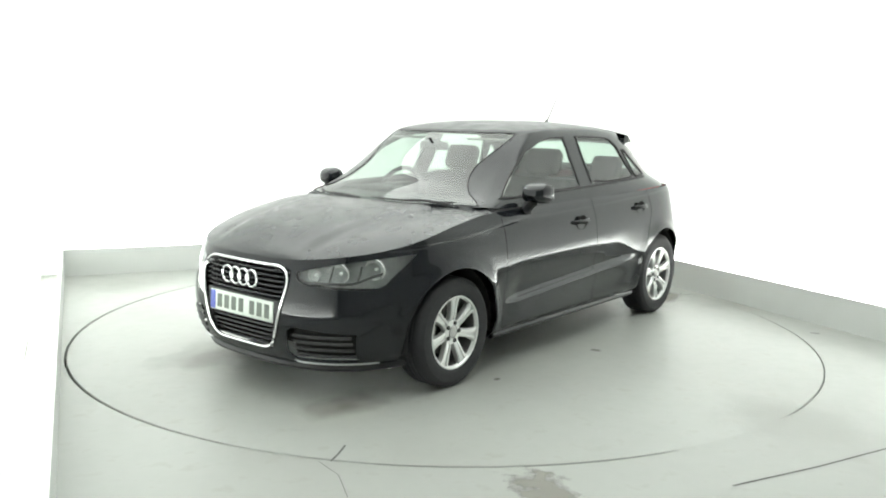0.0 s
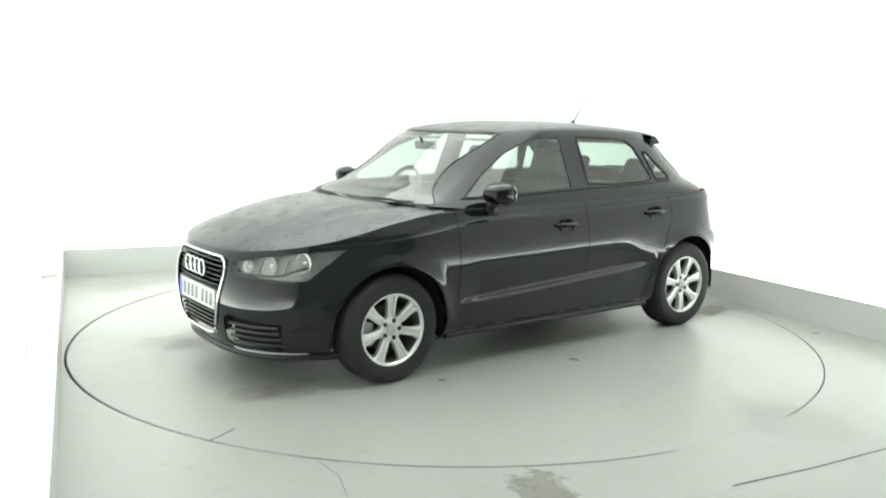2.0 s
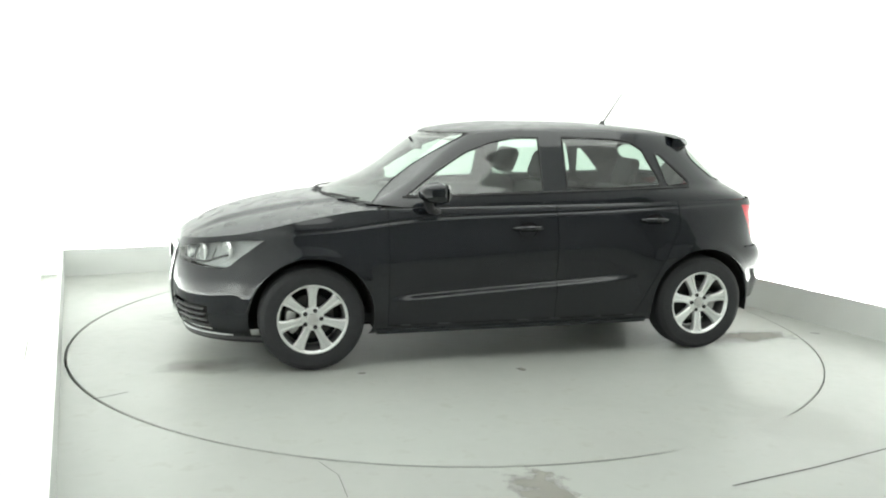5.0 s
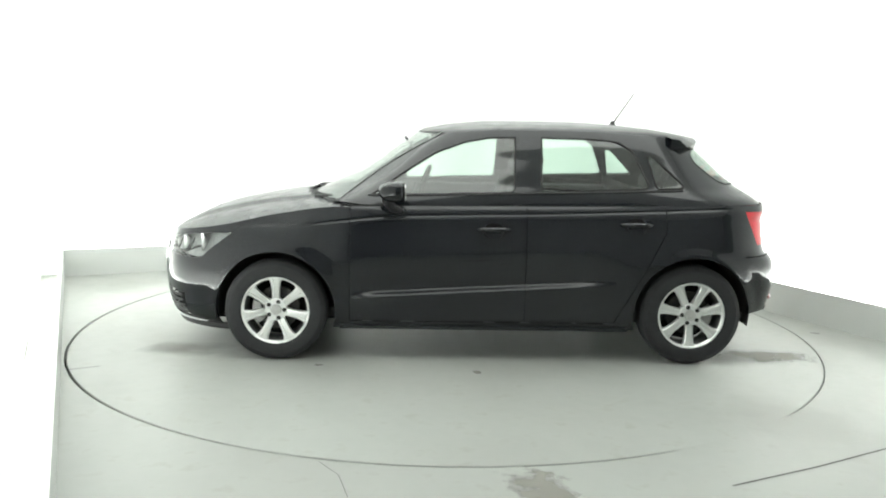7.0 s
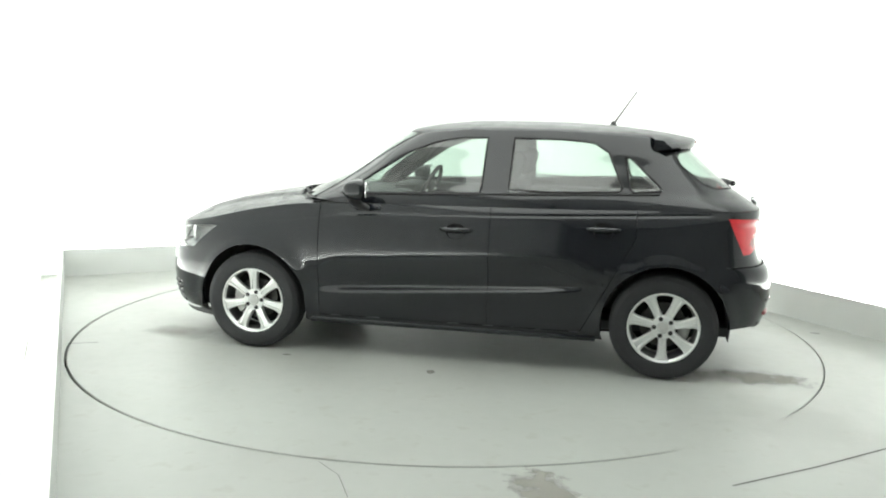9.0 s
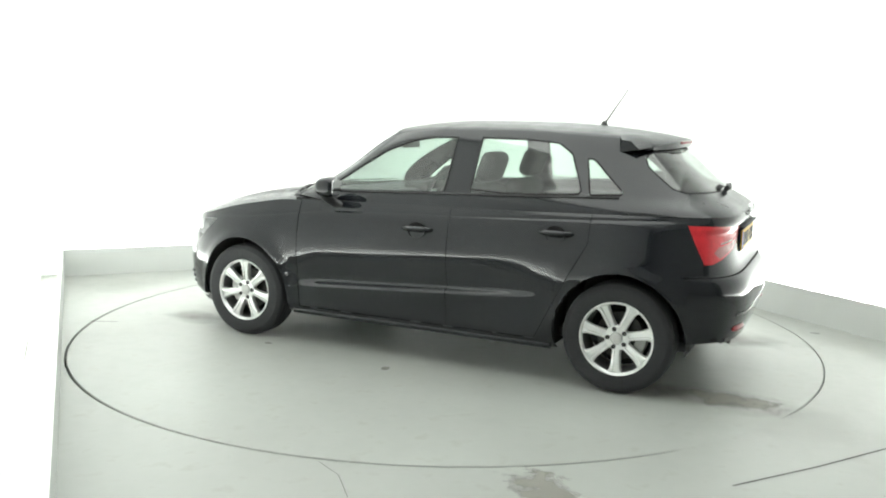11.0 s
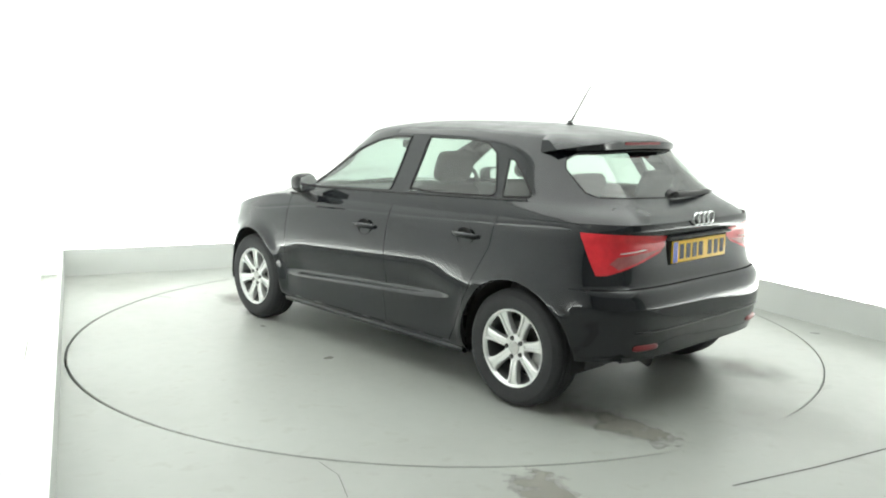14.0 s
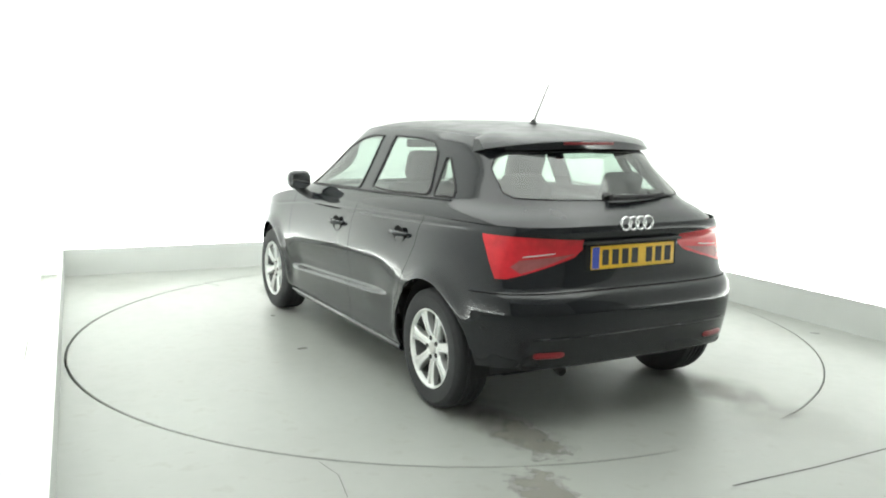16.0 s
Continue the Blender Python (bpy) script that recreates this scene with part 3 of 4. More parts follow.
    bmesh.ops.remove_doubles(ws, verts=ws.verts, dist=0.0005)
    hw = take(cab, cut(cab, HATCH_WINDOW, (1, 2), lambda c: c.x < -1.15))
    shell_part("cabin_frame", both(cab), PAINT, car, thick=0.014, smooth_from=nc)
    for w in (fw, rw, qw):
        for sg in (1, -1):
            part("window_seal", tube([(p.x, sg * (p.y + 0.002), p.z) for p in outline(w)], 0.0055, 6, True), SEAL, car, "black rubber window seal")
    sided("front_window", fw, GLASS, car, "clear side window glass", smooth_from=nc)
    sided("rear_window", rw, GLASS, car, "clear side window glass", smooth_from=nc)
    sided("quarter_window", qw, GLASS, car, "small fixed side window glass", smooth_from=nc)
    ws, hw = both(ws), both(hw)
    for w in (ws, hw):
        part("window_seal", tube([(p.x, p.y, p.z + 0.001) for p in outline(w)], 0.0034, 6, True), SEAL, car, "black rubber window seal")
    shell_part("windscreen", ws, GLASS, car, "raked clear windscreen glass", 0.0, smooth_from=nc)
    shell_part("hatch_window", hw, GLASS, car, "clear rear window glass", 0.0, smooth_from=nc)
    for o in car.children:
        if o.data and GLASS.name in [m.name for m in o.data.materials]:
            o.visible_shadow = False

    # underbody and wheel wells
    part("underbody", join(box(-1.50, 1.70, -0.56, 0.56, 0.19, 0.255, 0.02), box(-0.86, 0.86, -0.77, 0.77, 0.19, 0.235, 0.01)), SHADOW, car, "dark underbody")
    for ax in (AXLE_F, AXLE_R):
        for sgn in (1, -1):
            bm = bmesh.new()
            n = 22
            A = []
            for y in (0.80, 0.53):
                A.append([bm.verts.new((ax + 0.358 * math.cos(math.pi * (i / n * 1.12 - 0.06)), sgn * y, 0.305 + 0.358 * math.sin(math.pi * (i / n * 1.12 - 0.06)))) for i in range(n + 1)])
            for i in range(n):
                bm.faces.new((A[0][i], A[0][i + 1], A[1][i + 1], A[1][i]))
            bm.faces.new(A[1])
            part("wheel_well", bm, SHADOW, car)
    return car


def make_wheel(car, x, sgn, turn):
    """Tyre, seven-spoke rim, hub and brake disc, turned by turn degrees."""
    m = Matrix.Translation((x, sgn * 0.739, WHEEL_R)) @ Matrix.Rotation(0 if sgn > 0 else math.pi, 4, "Z") @ Matrix.Rotation(radians(turn), 4, "Y")
    wheel = new("wheel")
    wheel.parent = car
    wheel.matrix_basis = m

    prof = [(0.192, -0.085), (0.205, -0.094), (0.245, -0.099), (0.28, -0.092), (0.296, -0.078), (0.301, -0.05)]
    for g in (-0.045, -0.015, 0.015, 0.045):
        prof += [(0.302, g - 0.010), (0.296, g - 0.006), (0.296, g + 0.001), (0.302, g + 0.005)]
    prof += [(0.301, 0.055), (0.296, 0.078), (0.287, 0.088), (0.270, 0.0945), (0.268, 0.0965), (0.245, 0.099), (0.222, 0.097), (0.2025, 0.093), (0.195, 0.086)]
    part("tyre", lathe(prof, 64), TYRE, wheel, "black road tyre")
    # barrel coloured darker than the lip, as shaded alloy
    part("rim_barrel", lathe([(0.192, -0.08), (0.180, -0.06), (0.172, 0.0), (0.178, 0.05), (0.186, 0.072)], 48), BARREL, wheel)
    rim = lathe([(0.186, 0.072), (0.192, 0.080), (0.199, 0.083), (0.202, 0.089), (0.1995, 0.0935), (0.193, 0.0925), (0.187, 0.085)], 64)
    spokes = []
    for k in range(7):
        a = 2 * math.pi * k / 7 + math.pi / 2
        bm = bmesh.new()
        rows = []
        for r, hw, yt in ((0.030, 0.0145, 0.064), (0.066, 0.0230, 0.0705), (0.090, 0.0225, 0.077), (0.13, 0.0240, 0.0805), (0.165, 0.0290, 0.084), (0.178, 0.036, 0.0845), (0.190, 0.052, 0.0845)):
            c, s = math.cos(a), math.sin(a)
            row = []
            for t, y in ((-1, yt - 0.035), (-1, yt - 0.006), (-0.8, yt), (-0.36, yt + 0.001), (-0.28, yt - 0.007), (0.28, yt - 0.007), (0.36, yt + 0.001), (0.8, yt), (1, yt - 0.006), (1, yt - 0.035)):
                row.append(bm.verts.new((r * c - t * hw * s, y, r * s + t * hw * c)))
            rows.append(row)
        for A, B in zip(rows, rows[1:]):
            for i in range(len(A) - 1):
                bm.faces.new((A[i], A[i + 1], B[i + 1], B[i]))
        bmesh.ops.recalc_face_normals(bm, faces=bm.faces)
        spokes.append(bm)
    part("rim", rim, ALLOY, wheel, "silver alloy rim")
    for bm in spokes:
        part("spoke", bm, ALLOY, wheel)
    part("hub", lathe([(0.068, 0.04), (0.068, 0.066), (0.062, 0.071), (0.036, 0.072), (0.034, 0.068), (0.001, 0.068)], 32), ALLOY, wheel)
    part("hub_cap", lathe([(0.031, 0.066), (0.030, 0.0735), (0.026, 0.076), (0.001, 0.077)], 24), mat_caliper(), wheel, "round grey hub cap")
    for k in range(5):
        a = 2 * math.pi * (k + 0.5) / 5
        bm = lathe([(0.001, 0.0755), (0.012, 0.0755), (0.014, 0.066)], 12)
        bmesh.ops.translate(bm, verts=bm.verts, vec=(0.05 * math.cos(a), 0, 0.05 * math.sin(a)))
        part("wheel_bolt", bm, DARK, wheel)
    part("brake_disc", lathe([(0.001, 0.0), (0.128, 0.0), (0.130, -0.004), (0.130, -0.02), (0.001, -0.02)], 32), mat_disc(), wheel, "brake disc darkened as if in shade")
    # caliper: a grey casting clasping the disc, ahead of the front axle and behind the rear one
    side = 1 if x > 0 else -1
    bm = bmesh.new()
    rings = []
    for i in range(9):
        a = radians(-40 + 60 * i / 8)
        fat = 0.004 if i in (0, 8) else 0.0
        rings.append([bm.verts.new((side * r * math.cos(a), sgn * y, r * math.sin(a))) for r, y in ((0.088 + fat, 0.004), (0.092 + fat, 0.026), (0.118, 0.034), (0.146 - fat, 0.028), (0.152 - fat, 0.0), (0.150, -0.035))])
    for A, B in zip(rings, rings[1:]):
        for i in range(5):
            bm.faces.new((A[i], A[i + 1], B[i + 1], B[i]))
    bm.faces.new(rings[0])
    bm.faces.new(rings[-1])
    bmesh.ops.recalc_face_normals(bm, faces=bm.faces)
    bmesh.ops.transform(bm, matrix=m.inverted() @ Matrix.Translation((x, sgn * 0.739, WHEEL_R)), verts=bm.verts)
    part("brake_caliper", bm, mat_caliper(), wheel, "grey brake caliper")
    # added black disc: paints the shade seen between the spokes
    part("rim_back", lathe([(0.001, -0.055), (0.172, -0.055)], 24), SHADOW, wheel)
    return wheel


def mat_caliper(cache=[]):
    if not cache:
        cache.append(mat("cast_grey_metal", (0.50, 0.50, 0.49), 0.5, 0.3, var=0.25, scale=40))
    return cache[0]


def mat_disc(cache=[]):
    if not cache:
        # steel darkened so that the disc looks shaded behind the spokes
        cache.append(mat("shade_darkened_steel", (0.07, 0.068, 0.065), 0.5, 0.7, var=0.2, scale=20))
    return cache[0]


car = make_car()
for wx, ws_, wt in ((AXLE_F, 1, 0), (AXLE_F, -1, 20), (AXLE_R, 1, 180), (AXLE_R, -1, 40)):
    make_wheel(car, wx, ws_, wt)

# ---------- details of the car ----------


def nose_at(y, z, out=0.0):
    n, m = nose_square(z)
    k = max(0.0, 1 - (abs(y) / body_w(1.6, z)) ** m)
    return NOSE0 + (nose_x(z) - NOSE0) * k ** (1 / n) + out


def tail_at(y, z, out=0.0):
    k = max(0.0, 1 - (abs(y) / body_w(-1.6, z)) ** 5)
    return TAIL0 + (tail_x(z) - TAIL0) * k ** (1 / 4) - out


def spaced(pts, step, closed=True):
    """Points at even steps along a polyline."""
    res = []
    n = len(pts)
    for i in range(n if closed else n - 1):
        a, b = Vector(pts[i]), Vector(pts[(i + 1) % n])
        k = max(1, int((b - a).length / step))
        res += [tuple(a.lerp(b, j / k)) for j in range(k)]
    if not closed:
        res.append(tuple(pts[-1]))
    return res


def ring(cx, cy, cz, r, tube_r, flat=1.0, n=28):
    """A ring that faces along x."""
    return tube([(cx, cy + r * math.cos(2 * math.pi * i / n), cz + r * math.sin(2 * math.pi * i / n)) for i in range(n)], tube_r, 8, True)


def plate(parent, name, x, z0, z1, ink, sgn, material, label, lean):
    """A number plate whose writing is plain bars; sgn: +1 faces forwards, -1 backwards."""
    hw = 0.26
    h = z1 - z0
    m = Matrix.Translation((x, 0, z0)) @ Matrix.Rotation(radians(lean), 4, "Y")
    pl = part(name, box(-0.004, 0.004, -hw, hw, 0, h, 0.003, 2, m), material, parent, label)
    d = 0.0045 * sgn
    yb = hw - 0.045
    a, b = (yb, hw - 0.003)
    part("blue_band", box(min(d, d + sgn * 0.001), max(d, d + sgn * 0.001), *((a, b) if sgn < 0 else (-b, -a)), 0.004, h - 0.004, 0, 2, m), BLUE, pl)
    side = -1 if sgn < 0 else 1
    y = -side * (yb - 0.018)
    for k in range(7):
        if k == 4:
            y += side * 0.030
        w = 0.040
        y0, y1 = sorted((y, y + side * w))
        part("plate_bar", box(min(d, d + sgn * 0.0012), max(d, d + sgn * 0.0012), y0, y1, 0.018, h - 0.018, 0, 2, m), ink, pl)
        y += side * 0.0605
    return pl


def make_front(car):
    edge = spaced([(y, z) for y, z in GRILLE[1:-1]], 0.03, False)
    loop = edge + [(-y, z) for y, z in reversed(edge)]
    loop = spaced(loop, 0.03)
    # rounded, even chrome frame
    n = len(loop)
    for _ in range(3):
        loop = [((loop[i - 1][0] + 2 * loop[i][0] + loop[(i + 1) % n][0]) / 4, (loop[i - 1][1] + 2 * loop[i][1] + loop[(i + 1) % n][1]) / 4) for i in range(n)]
    grille = part("grille", prism([(y * 0.99, z) for y, z in loop], lambda a, b, d: (nose_at(a, b, -0.075) - d, a, b), 0.02), SHADOW, car, "black slatted grille with a chrome frame")
    part("grille_frame", tube([(nose_at(y, z, 0.005), y, z) for y, z in loop], 0.0075, 8, True), CHROME, grille, "polished chrome frame")

    def half_at(z):
        f = table([(b, a) for a, b in GRILLE[2:-1]])
        return f(z) - 0.006
    for z in (0.272, 0.297, 0.322, 0.347, 0.372, 0.53, 0.555, 0.580, 0.605, 0.630, 0.655):
        hw = half_at(z)
        ys = [-hw + 2 * hw * i / 16 for i in range(17)]
        bm = bmesh.new()
        rows = [[bm.verts.new((nose_at(y, z, o), y, z + dz)) for y in ys] for o, dz in ((-0.055, -0.007), (-0.016, -0.005), (-0.012, 0.0), (-0.016, 0.005), (-0.055, 0.007))]
        for A, B in zip(rows, rows[1:]):
            for i in range(16):
                bm.faces.new((A[i], A[i + 1], B[i + 1], B[i]))
        bmesh.ops.recalc_face_normals(bm, faces=bm.faces)
        part("slat", bm, GRILLEBAR, grille)
    part("plate_holder", box(1.965, 2.006, -0.29, 0.29, 0.383, 0.515, 0.008), DARK, grille)
    plate(car, "front_plate", 2.013, 0.395, 0.503, PALEINK, 1, WHITEPLATE, "white front plate with plain bars", -3)
    emblem = part("emblem", ring(nose_at(0.0, 0.6, 0.004), -0.099, 0.605, 0.043, 0.0055), CHROME, car, "row of four chrome rings")
    for y in (-0.033, 0.033, 0.099):
        part("emblem_ring", ring(nose_at(0.0, 0.6, 0.004), y, 0.605, 0.043, 0.0055), CHROME, emblem)
    # side intakes with slats, and the bright lip below
    for sgn in (1, -1):
        vent = part("air_intake", prism(INTAKE, lambda a, b, d: (nose_at(a, b, -0.05) - d, sgn * a, b), 0.02), SHADOW, car, "black slatted air intake")
        for z in (0.246, 0.280, 0.314, 0.346):
            ys = [0.37 + 0.27 * i / 12 for i in range(13)]
            part("slat", tube([(nose_at(y, z, -0.012), sgn * y, z) for y in ys], 0.0085, 6), DARK, vent)
        part("bumper_lip", tube([(nose_at(y, 0.200, 0.004), sgn * y, 0.198 + 0.030 * (1 - smoothstep(0.30, 0.38, y))) for y in [0.26 + 0.42 * i / 16 for i in range(17)]], [0.002] + [0.0045] * 15 + [0.002], 6), SATIN, car, "bright strip under the intake")
        part("bumper_spoiler", tube([(nose_at(y, 0.18, -0.012), sgn * y, 0.170) for y in [0.7 * i / 20 for i in range(21)]], 0.022, 8), DARK, car)


def lamp_insides(lens, sgn):
    """Bowls, bulbs and a silver housing behind a headlamp lens."""
    src = bmesh.new()
    src.from_mesh(lens.data)
    src.normal_update()
    for v in src.verts:
        v.co += Vector((-0.045, -0.022 * sgn, 0.0))
    part("housing", src, LAMPGREY, lens, "dark silver lamp housing")
    for y, z, r in ((0.452, 0.650, 0.034), (0.558, 0.662, 0.050), (0.675, 0.682, 0.052)):
        x = nose_at(y, z)
        yaw = math.atan2(y * 0.75, 1.0)
        m = Matrix.Translation((x - 0.042, sgn * (y - 0.010), z)) @ Matrix.Rotation(sgn * yaw * 0.75, 4, "Z") @ Matrix.Rotation(radians(-90), 4, "Z")
        bowl = lathe([(0.006, -0.028), (r * 0.45, -0.024), (r * 0.8, -0.008), (r * 0.96, 0.010), (r, 0.016), (r * 1.05, 0.014), (r * 1.06, 0.0)], 28)
        bmesh.ops.transform(bowl, matrix=m, verts=bowl.verts)
        part("reflector", bowl, BOWL, lens, "bright reflector bowl")
        bulb = lathe([(0.001, 0.004), (0.006, 0.002), (0.008, -0.006), (0.008, -0.026)], 14)
        bmesh.ops.transform(bulb, matrix=m, verts=bulb.verts)
        part("bulb", bulb, WHITEPLASTIC, lens)
    for y in (0.522, 0.628):
        part("lamp_divider", tube([(nose_at(y, 0.62, -0.030), sgn * y, 0.622), (nose_at(y + 0.006, 0.66, -0.026), sgn * (y + 0.006), 0.660), (nose_at(y, 0.70, -0.030), sgn * y, 0.698)], 0.0045, 6), DARK, lens)
    part("lamp_bezel", tube([(nose_at(y, 0.618, -0.020), sgn * y, 0.614 + 0.05 * smoothstep(0.60, 0.72, y)) for y in [0.41 + 0.30 * i / 12 for i in range(13)]], 0.007, 6), DARK, lens)


def make_mirror(car, sgn):
    mir = part("door_mirror", box(0.500, 0.640, sgn * 0.872 - 0.080, sgn * 0.872 + 0.080, 0.955, 1.080, 0.046, 5), PAINT, car, "black door mirror")
    for v in mir.data.vertices:
        k = (v.co.x - 0.500) / 0.140
        v.co.z = 1.012 + (v.co.z - 1.012) * (1 - 0.35 * k * k)
        v.co.y = sgn * 0.872 + (v.co.y - sgn * 0.872) * (1 - 0.25 * k * k)
        v.co.x -= 0.03 * (abs(v.co.y) - 0.815) / 0.17
    part("mirror_glass", prism([(sgn * 0.872 + 0.066 * math.copysign(abs(math.cos(a)) ** 0.6, math.cos(a)), 1.016 + 0.050 * math.copysign(abs(math.sin(a)) ** 0.6, math.sin(a))) for a in [2 * math.pi * i / 28 for i in range(28)]], lambda a, b, d: (0.4985 - 0.03 * (abs(a) - 0.815) / 0.17 - d, a, b), 0.003), MIRROR, mir, "silvered mirror glass")
    part("mirror_foot", tube([(0.585, sgn * 0.872, 0.975), (0.575, sgn * 0.84, 0.945), (0.55, sgn * 0.80, 0.915), (0.50, sgn * 0.785, 0.895)], [0.030, 0.028, 0.026, 0.020], 10), DARK, mir, "black plastic foot")


def make_handle(car, x, y, z, sgn):
    dish = lathe([(0.001, -0.012), (0.034, -0.008), (0.046, 0.0), (0.050, 0.004)], 28)
    bmesh.ops.transform(dish, matrix=Matrix.Translation((x, sgn * (y + 0.007), z - 0.006)) @ Matrix.Rotation(0 if sgn > 0 else math.pi, 4, "Z") @ Matrix.Diagonal((1.2, 1, 0.95, 1)), verts=dish.verts)
    base = part("door_handle", dish, SHADOW, car, "door handle over a dark hollow")
    pts = [(x + 0.092 - 0.184 * i / 14, sgn * (y + 0.006 + 0.030 * math.sin(math.pi * i / 14) ** 0.6), z + 0.004) for i in range(15)]
    bar = tube(pts, [0.008 + 0.007 * math.sin(math.pi * i / 14) ** 0.5 for i in range(15)], 10)
    part("handle_bar", bar, PAINT, base)


def make_rear(car):
    # roof spoiler with a dark underside
    bm = bmesh.new()
    n = 24
    prof = []
    for i in range(n + 1):
        y = -0.54 + 1.08 * i / n
        e = abs(y) / 0.54
        tip = -1.395 + 0.155 * e ** 3
        zt = 1.347 - 0.045 * e ** 2.5
        x0 = -1.08 - 0.06 * e**4
        z0 = roof_point(x0, y) + 0.003
        xm = -1.24 + 0.05 * e**6
        zm = max(roof_point(xm, y) + 0.006, zt)
        ring_ = [(x0, z0), (min(xm, x0 - 0.02), zm), (tip + 0.012, zt), (tip, zt - 0.010), (tip + 0.006, zt - 0.012 - 0.036 * (1 - e**4)), (tip + 0.05, zt - 0.018 - 0.042 * (1 - e**4)), (-1.13, zt - 0.030 - 0.036 * (1 - e**4))]
        prof.append([bm.verts.new((px, y, pz)) for px, pz in ring_])
    for A, B in zip(prof, prof[1:]):
        for k in range(len(A) - 1):
            bm.faces.new((A[k], A[k + 1], B[k + 1], B[k]))
    bm.faces.new(prof[0])
    bm.faces.new(prof[-1])
    bmesh.ops.recalc_face_normals(bm, faces=bm.faces)
    sp = part("roof_spoiler", bm, PAINT, car, "black roof spoiler", sharp=0.9)
    part("brake_light", box(-1.396, -1.380, -0.16, 0.16, 1.318, 1.332, 0.003), REDDARK, sp, "dark red high brake light")
    # aerial
    aer = part("aerial", lathe([(0.001, 0.03), (0.010, 0.028), (0.020, 0.008), (0.024, 0.0)], 16), DARK, car, "thin raked roof aerial")
    aer.data.transform(Matrix.Translation((-0.89, 0, roof_point(-0.89, 0) - 0.002)) @ Matrix.Rotation(radians(90), 4, "X"))
    part("rod", tube([(-0.893, 0, 1.425), (-0.925, 0.002, 1.475), (-1.03, 0.005, 1.632)], [0.006, 0.0045, 0.003], 8), DARK, aer)
    # rear wiper
    w = part("rear_wiper", lathe([(0.001, 0.03), (0.022, 0.028), (0.028, 0.0)], 16), DARK, car, "black rear wiper")
    w.data.transform(Matrix.Translation((-1.608, 0.045, 1.062)) @ Matrix.Rotation(radians(55), 4, "Y") @ Matrix.Rotation(radians(90), 4, "X"))
    part("wiper_arm", tube([(-1.640, 0.05, 1.072), (-1.640, -0.07, 1.070), (-1.628, -0.20, 1.074), (-1.610, -0.32, 1.078)], [0.017, 0.015, 0.010, 0.006], 8), DARK, w)
    part("wiper_blade", tube([(-1.634, -0.08, 1.060), (-1.622, -0.24, 1.064), (-1.575, -0.44, 1.070)], [0.006, 0.007, 0.003], 6), DARK, w)
    # plate, rings, model badge
    # black panel painting the shade of the shallow recess round the plate
    part("plate_recess", box(-1.760, -1.74, -0.285, 0.285, 0.736, 0.876, 0.010, 3), SHADOW, car)
    plate(car, "rear_plate", -1.766, 0.748, 0.858, INK, -1, YELLOW, "yellow rear plate with plain dark bars", 1)
    part("plate_hood", box(-1.780, -1.74, -0.30, 0.30, 0.868, 0.882, 0.006, 2), DARK, car)
    em = part("emblem", ring(-1.779, 0.068, 0.960, 0.031, 0.0048), CHROME, car, "row of four chrome rings")
    for y in (0.0226, -0.0226, -0.068):
        part("emblem_ring", ring(-1.779, y, 0.960, 0.031, 0.0048), CHROME, em)
    bd = part("model_badge", box(tail_at(0.56, 0.74) - 0.004, tail_at(0.56, 0.74) + 0.004, 0.497, 0.525, 0.722, 0.744, 0.002), CHROME, car, "small chrome badge bars")
    part("badge_bar", box(tail_at(0.52, 0.74) - 0.004, tail_at(0.52, 0.74) + 0.004, 0.474, 0.486, 0.722, 0.738, 0.002), CHROME, bd)
    # added black sheet that keeps the gap above the bumper dark
    bm = bmesh.new()
    rows = [[bm.verts.new((tail_at(y, z, -0.022), y, z)) for y in [-0.74 + 1.48 * i / 40 for i in range(41)]] for z in (0.60, 0.64, 0.67, 0.71)]
    for A, B in zip(rows, rows[1:]):
        for i in range(40):
            bm.faces.new((A[i], A[i + 1], B[i + 1], B[i]))
    part("bumper_liner", bm, SHADOW, car)
    # bumper: lower valance, reflectors, exhaust
    val = part("rear_valance", tube([(tail_at(y, 0.33, -0.035), y, 0.325) for y in [-0.62 + 1.24 * i / 24 for i in range(25)]], 0.028, 8), DARK, car, "black plastic valance")
    part("bumper_strip", tube([(tail_at(y, 0.45, 0.001), y, 0.452) for y in [-0.60 + 1.2 * i / 30 for i in range(31)]], [0.003] + [0.006] * 29 + [0.003], 6), PAINT, car)
    for sgn in (1, -1):
        part("reflector", tube([(tail_at(y, 0.385, -0.008), sgn * y, 0.375) for y in [0.44 + 0.15 * i / 8 for i in range(9)]], [0.010] + [0.017] * 7 + [0.010], 8), REDDARK, car, "red bumper reflector")
    ex = lathe([(0.024, -0.10), (0.024, 0.03), (0.021, 0.031), (0.019, 0.02), (0.019, -0.08), (0.001, -0.08)], 20)
    bmesh.ops.transform(ex, matrix=Matrix.Translation((-1.735, 0.40, 0.278)) @ Matrix.Rotation(radians(90), 4, "Z") @ Matrix.Rotation(radians(-18), 4, "X"), verts=ex.verts)
    part("exhaust_pipe", ex, mat_disc(), car, "short steel exhaust pipe")


def soft_box(x0, x1, y0, y1, z0, z1, bev, m=None):
    return box(x0, x1, y0, y1, z0, z1, bev, 4, m)


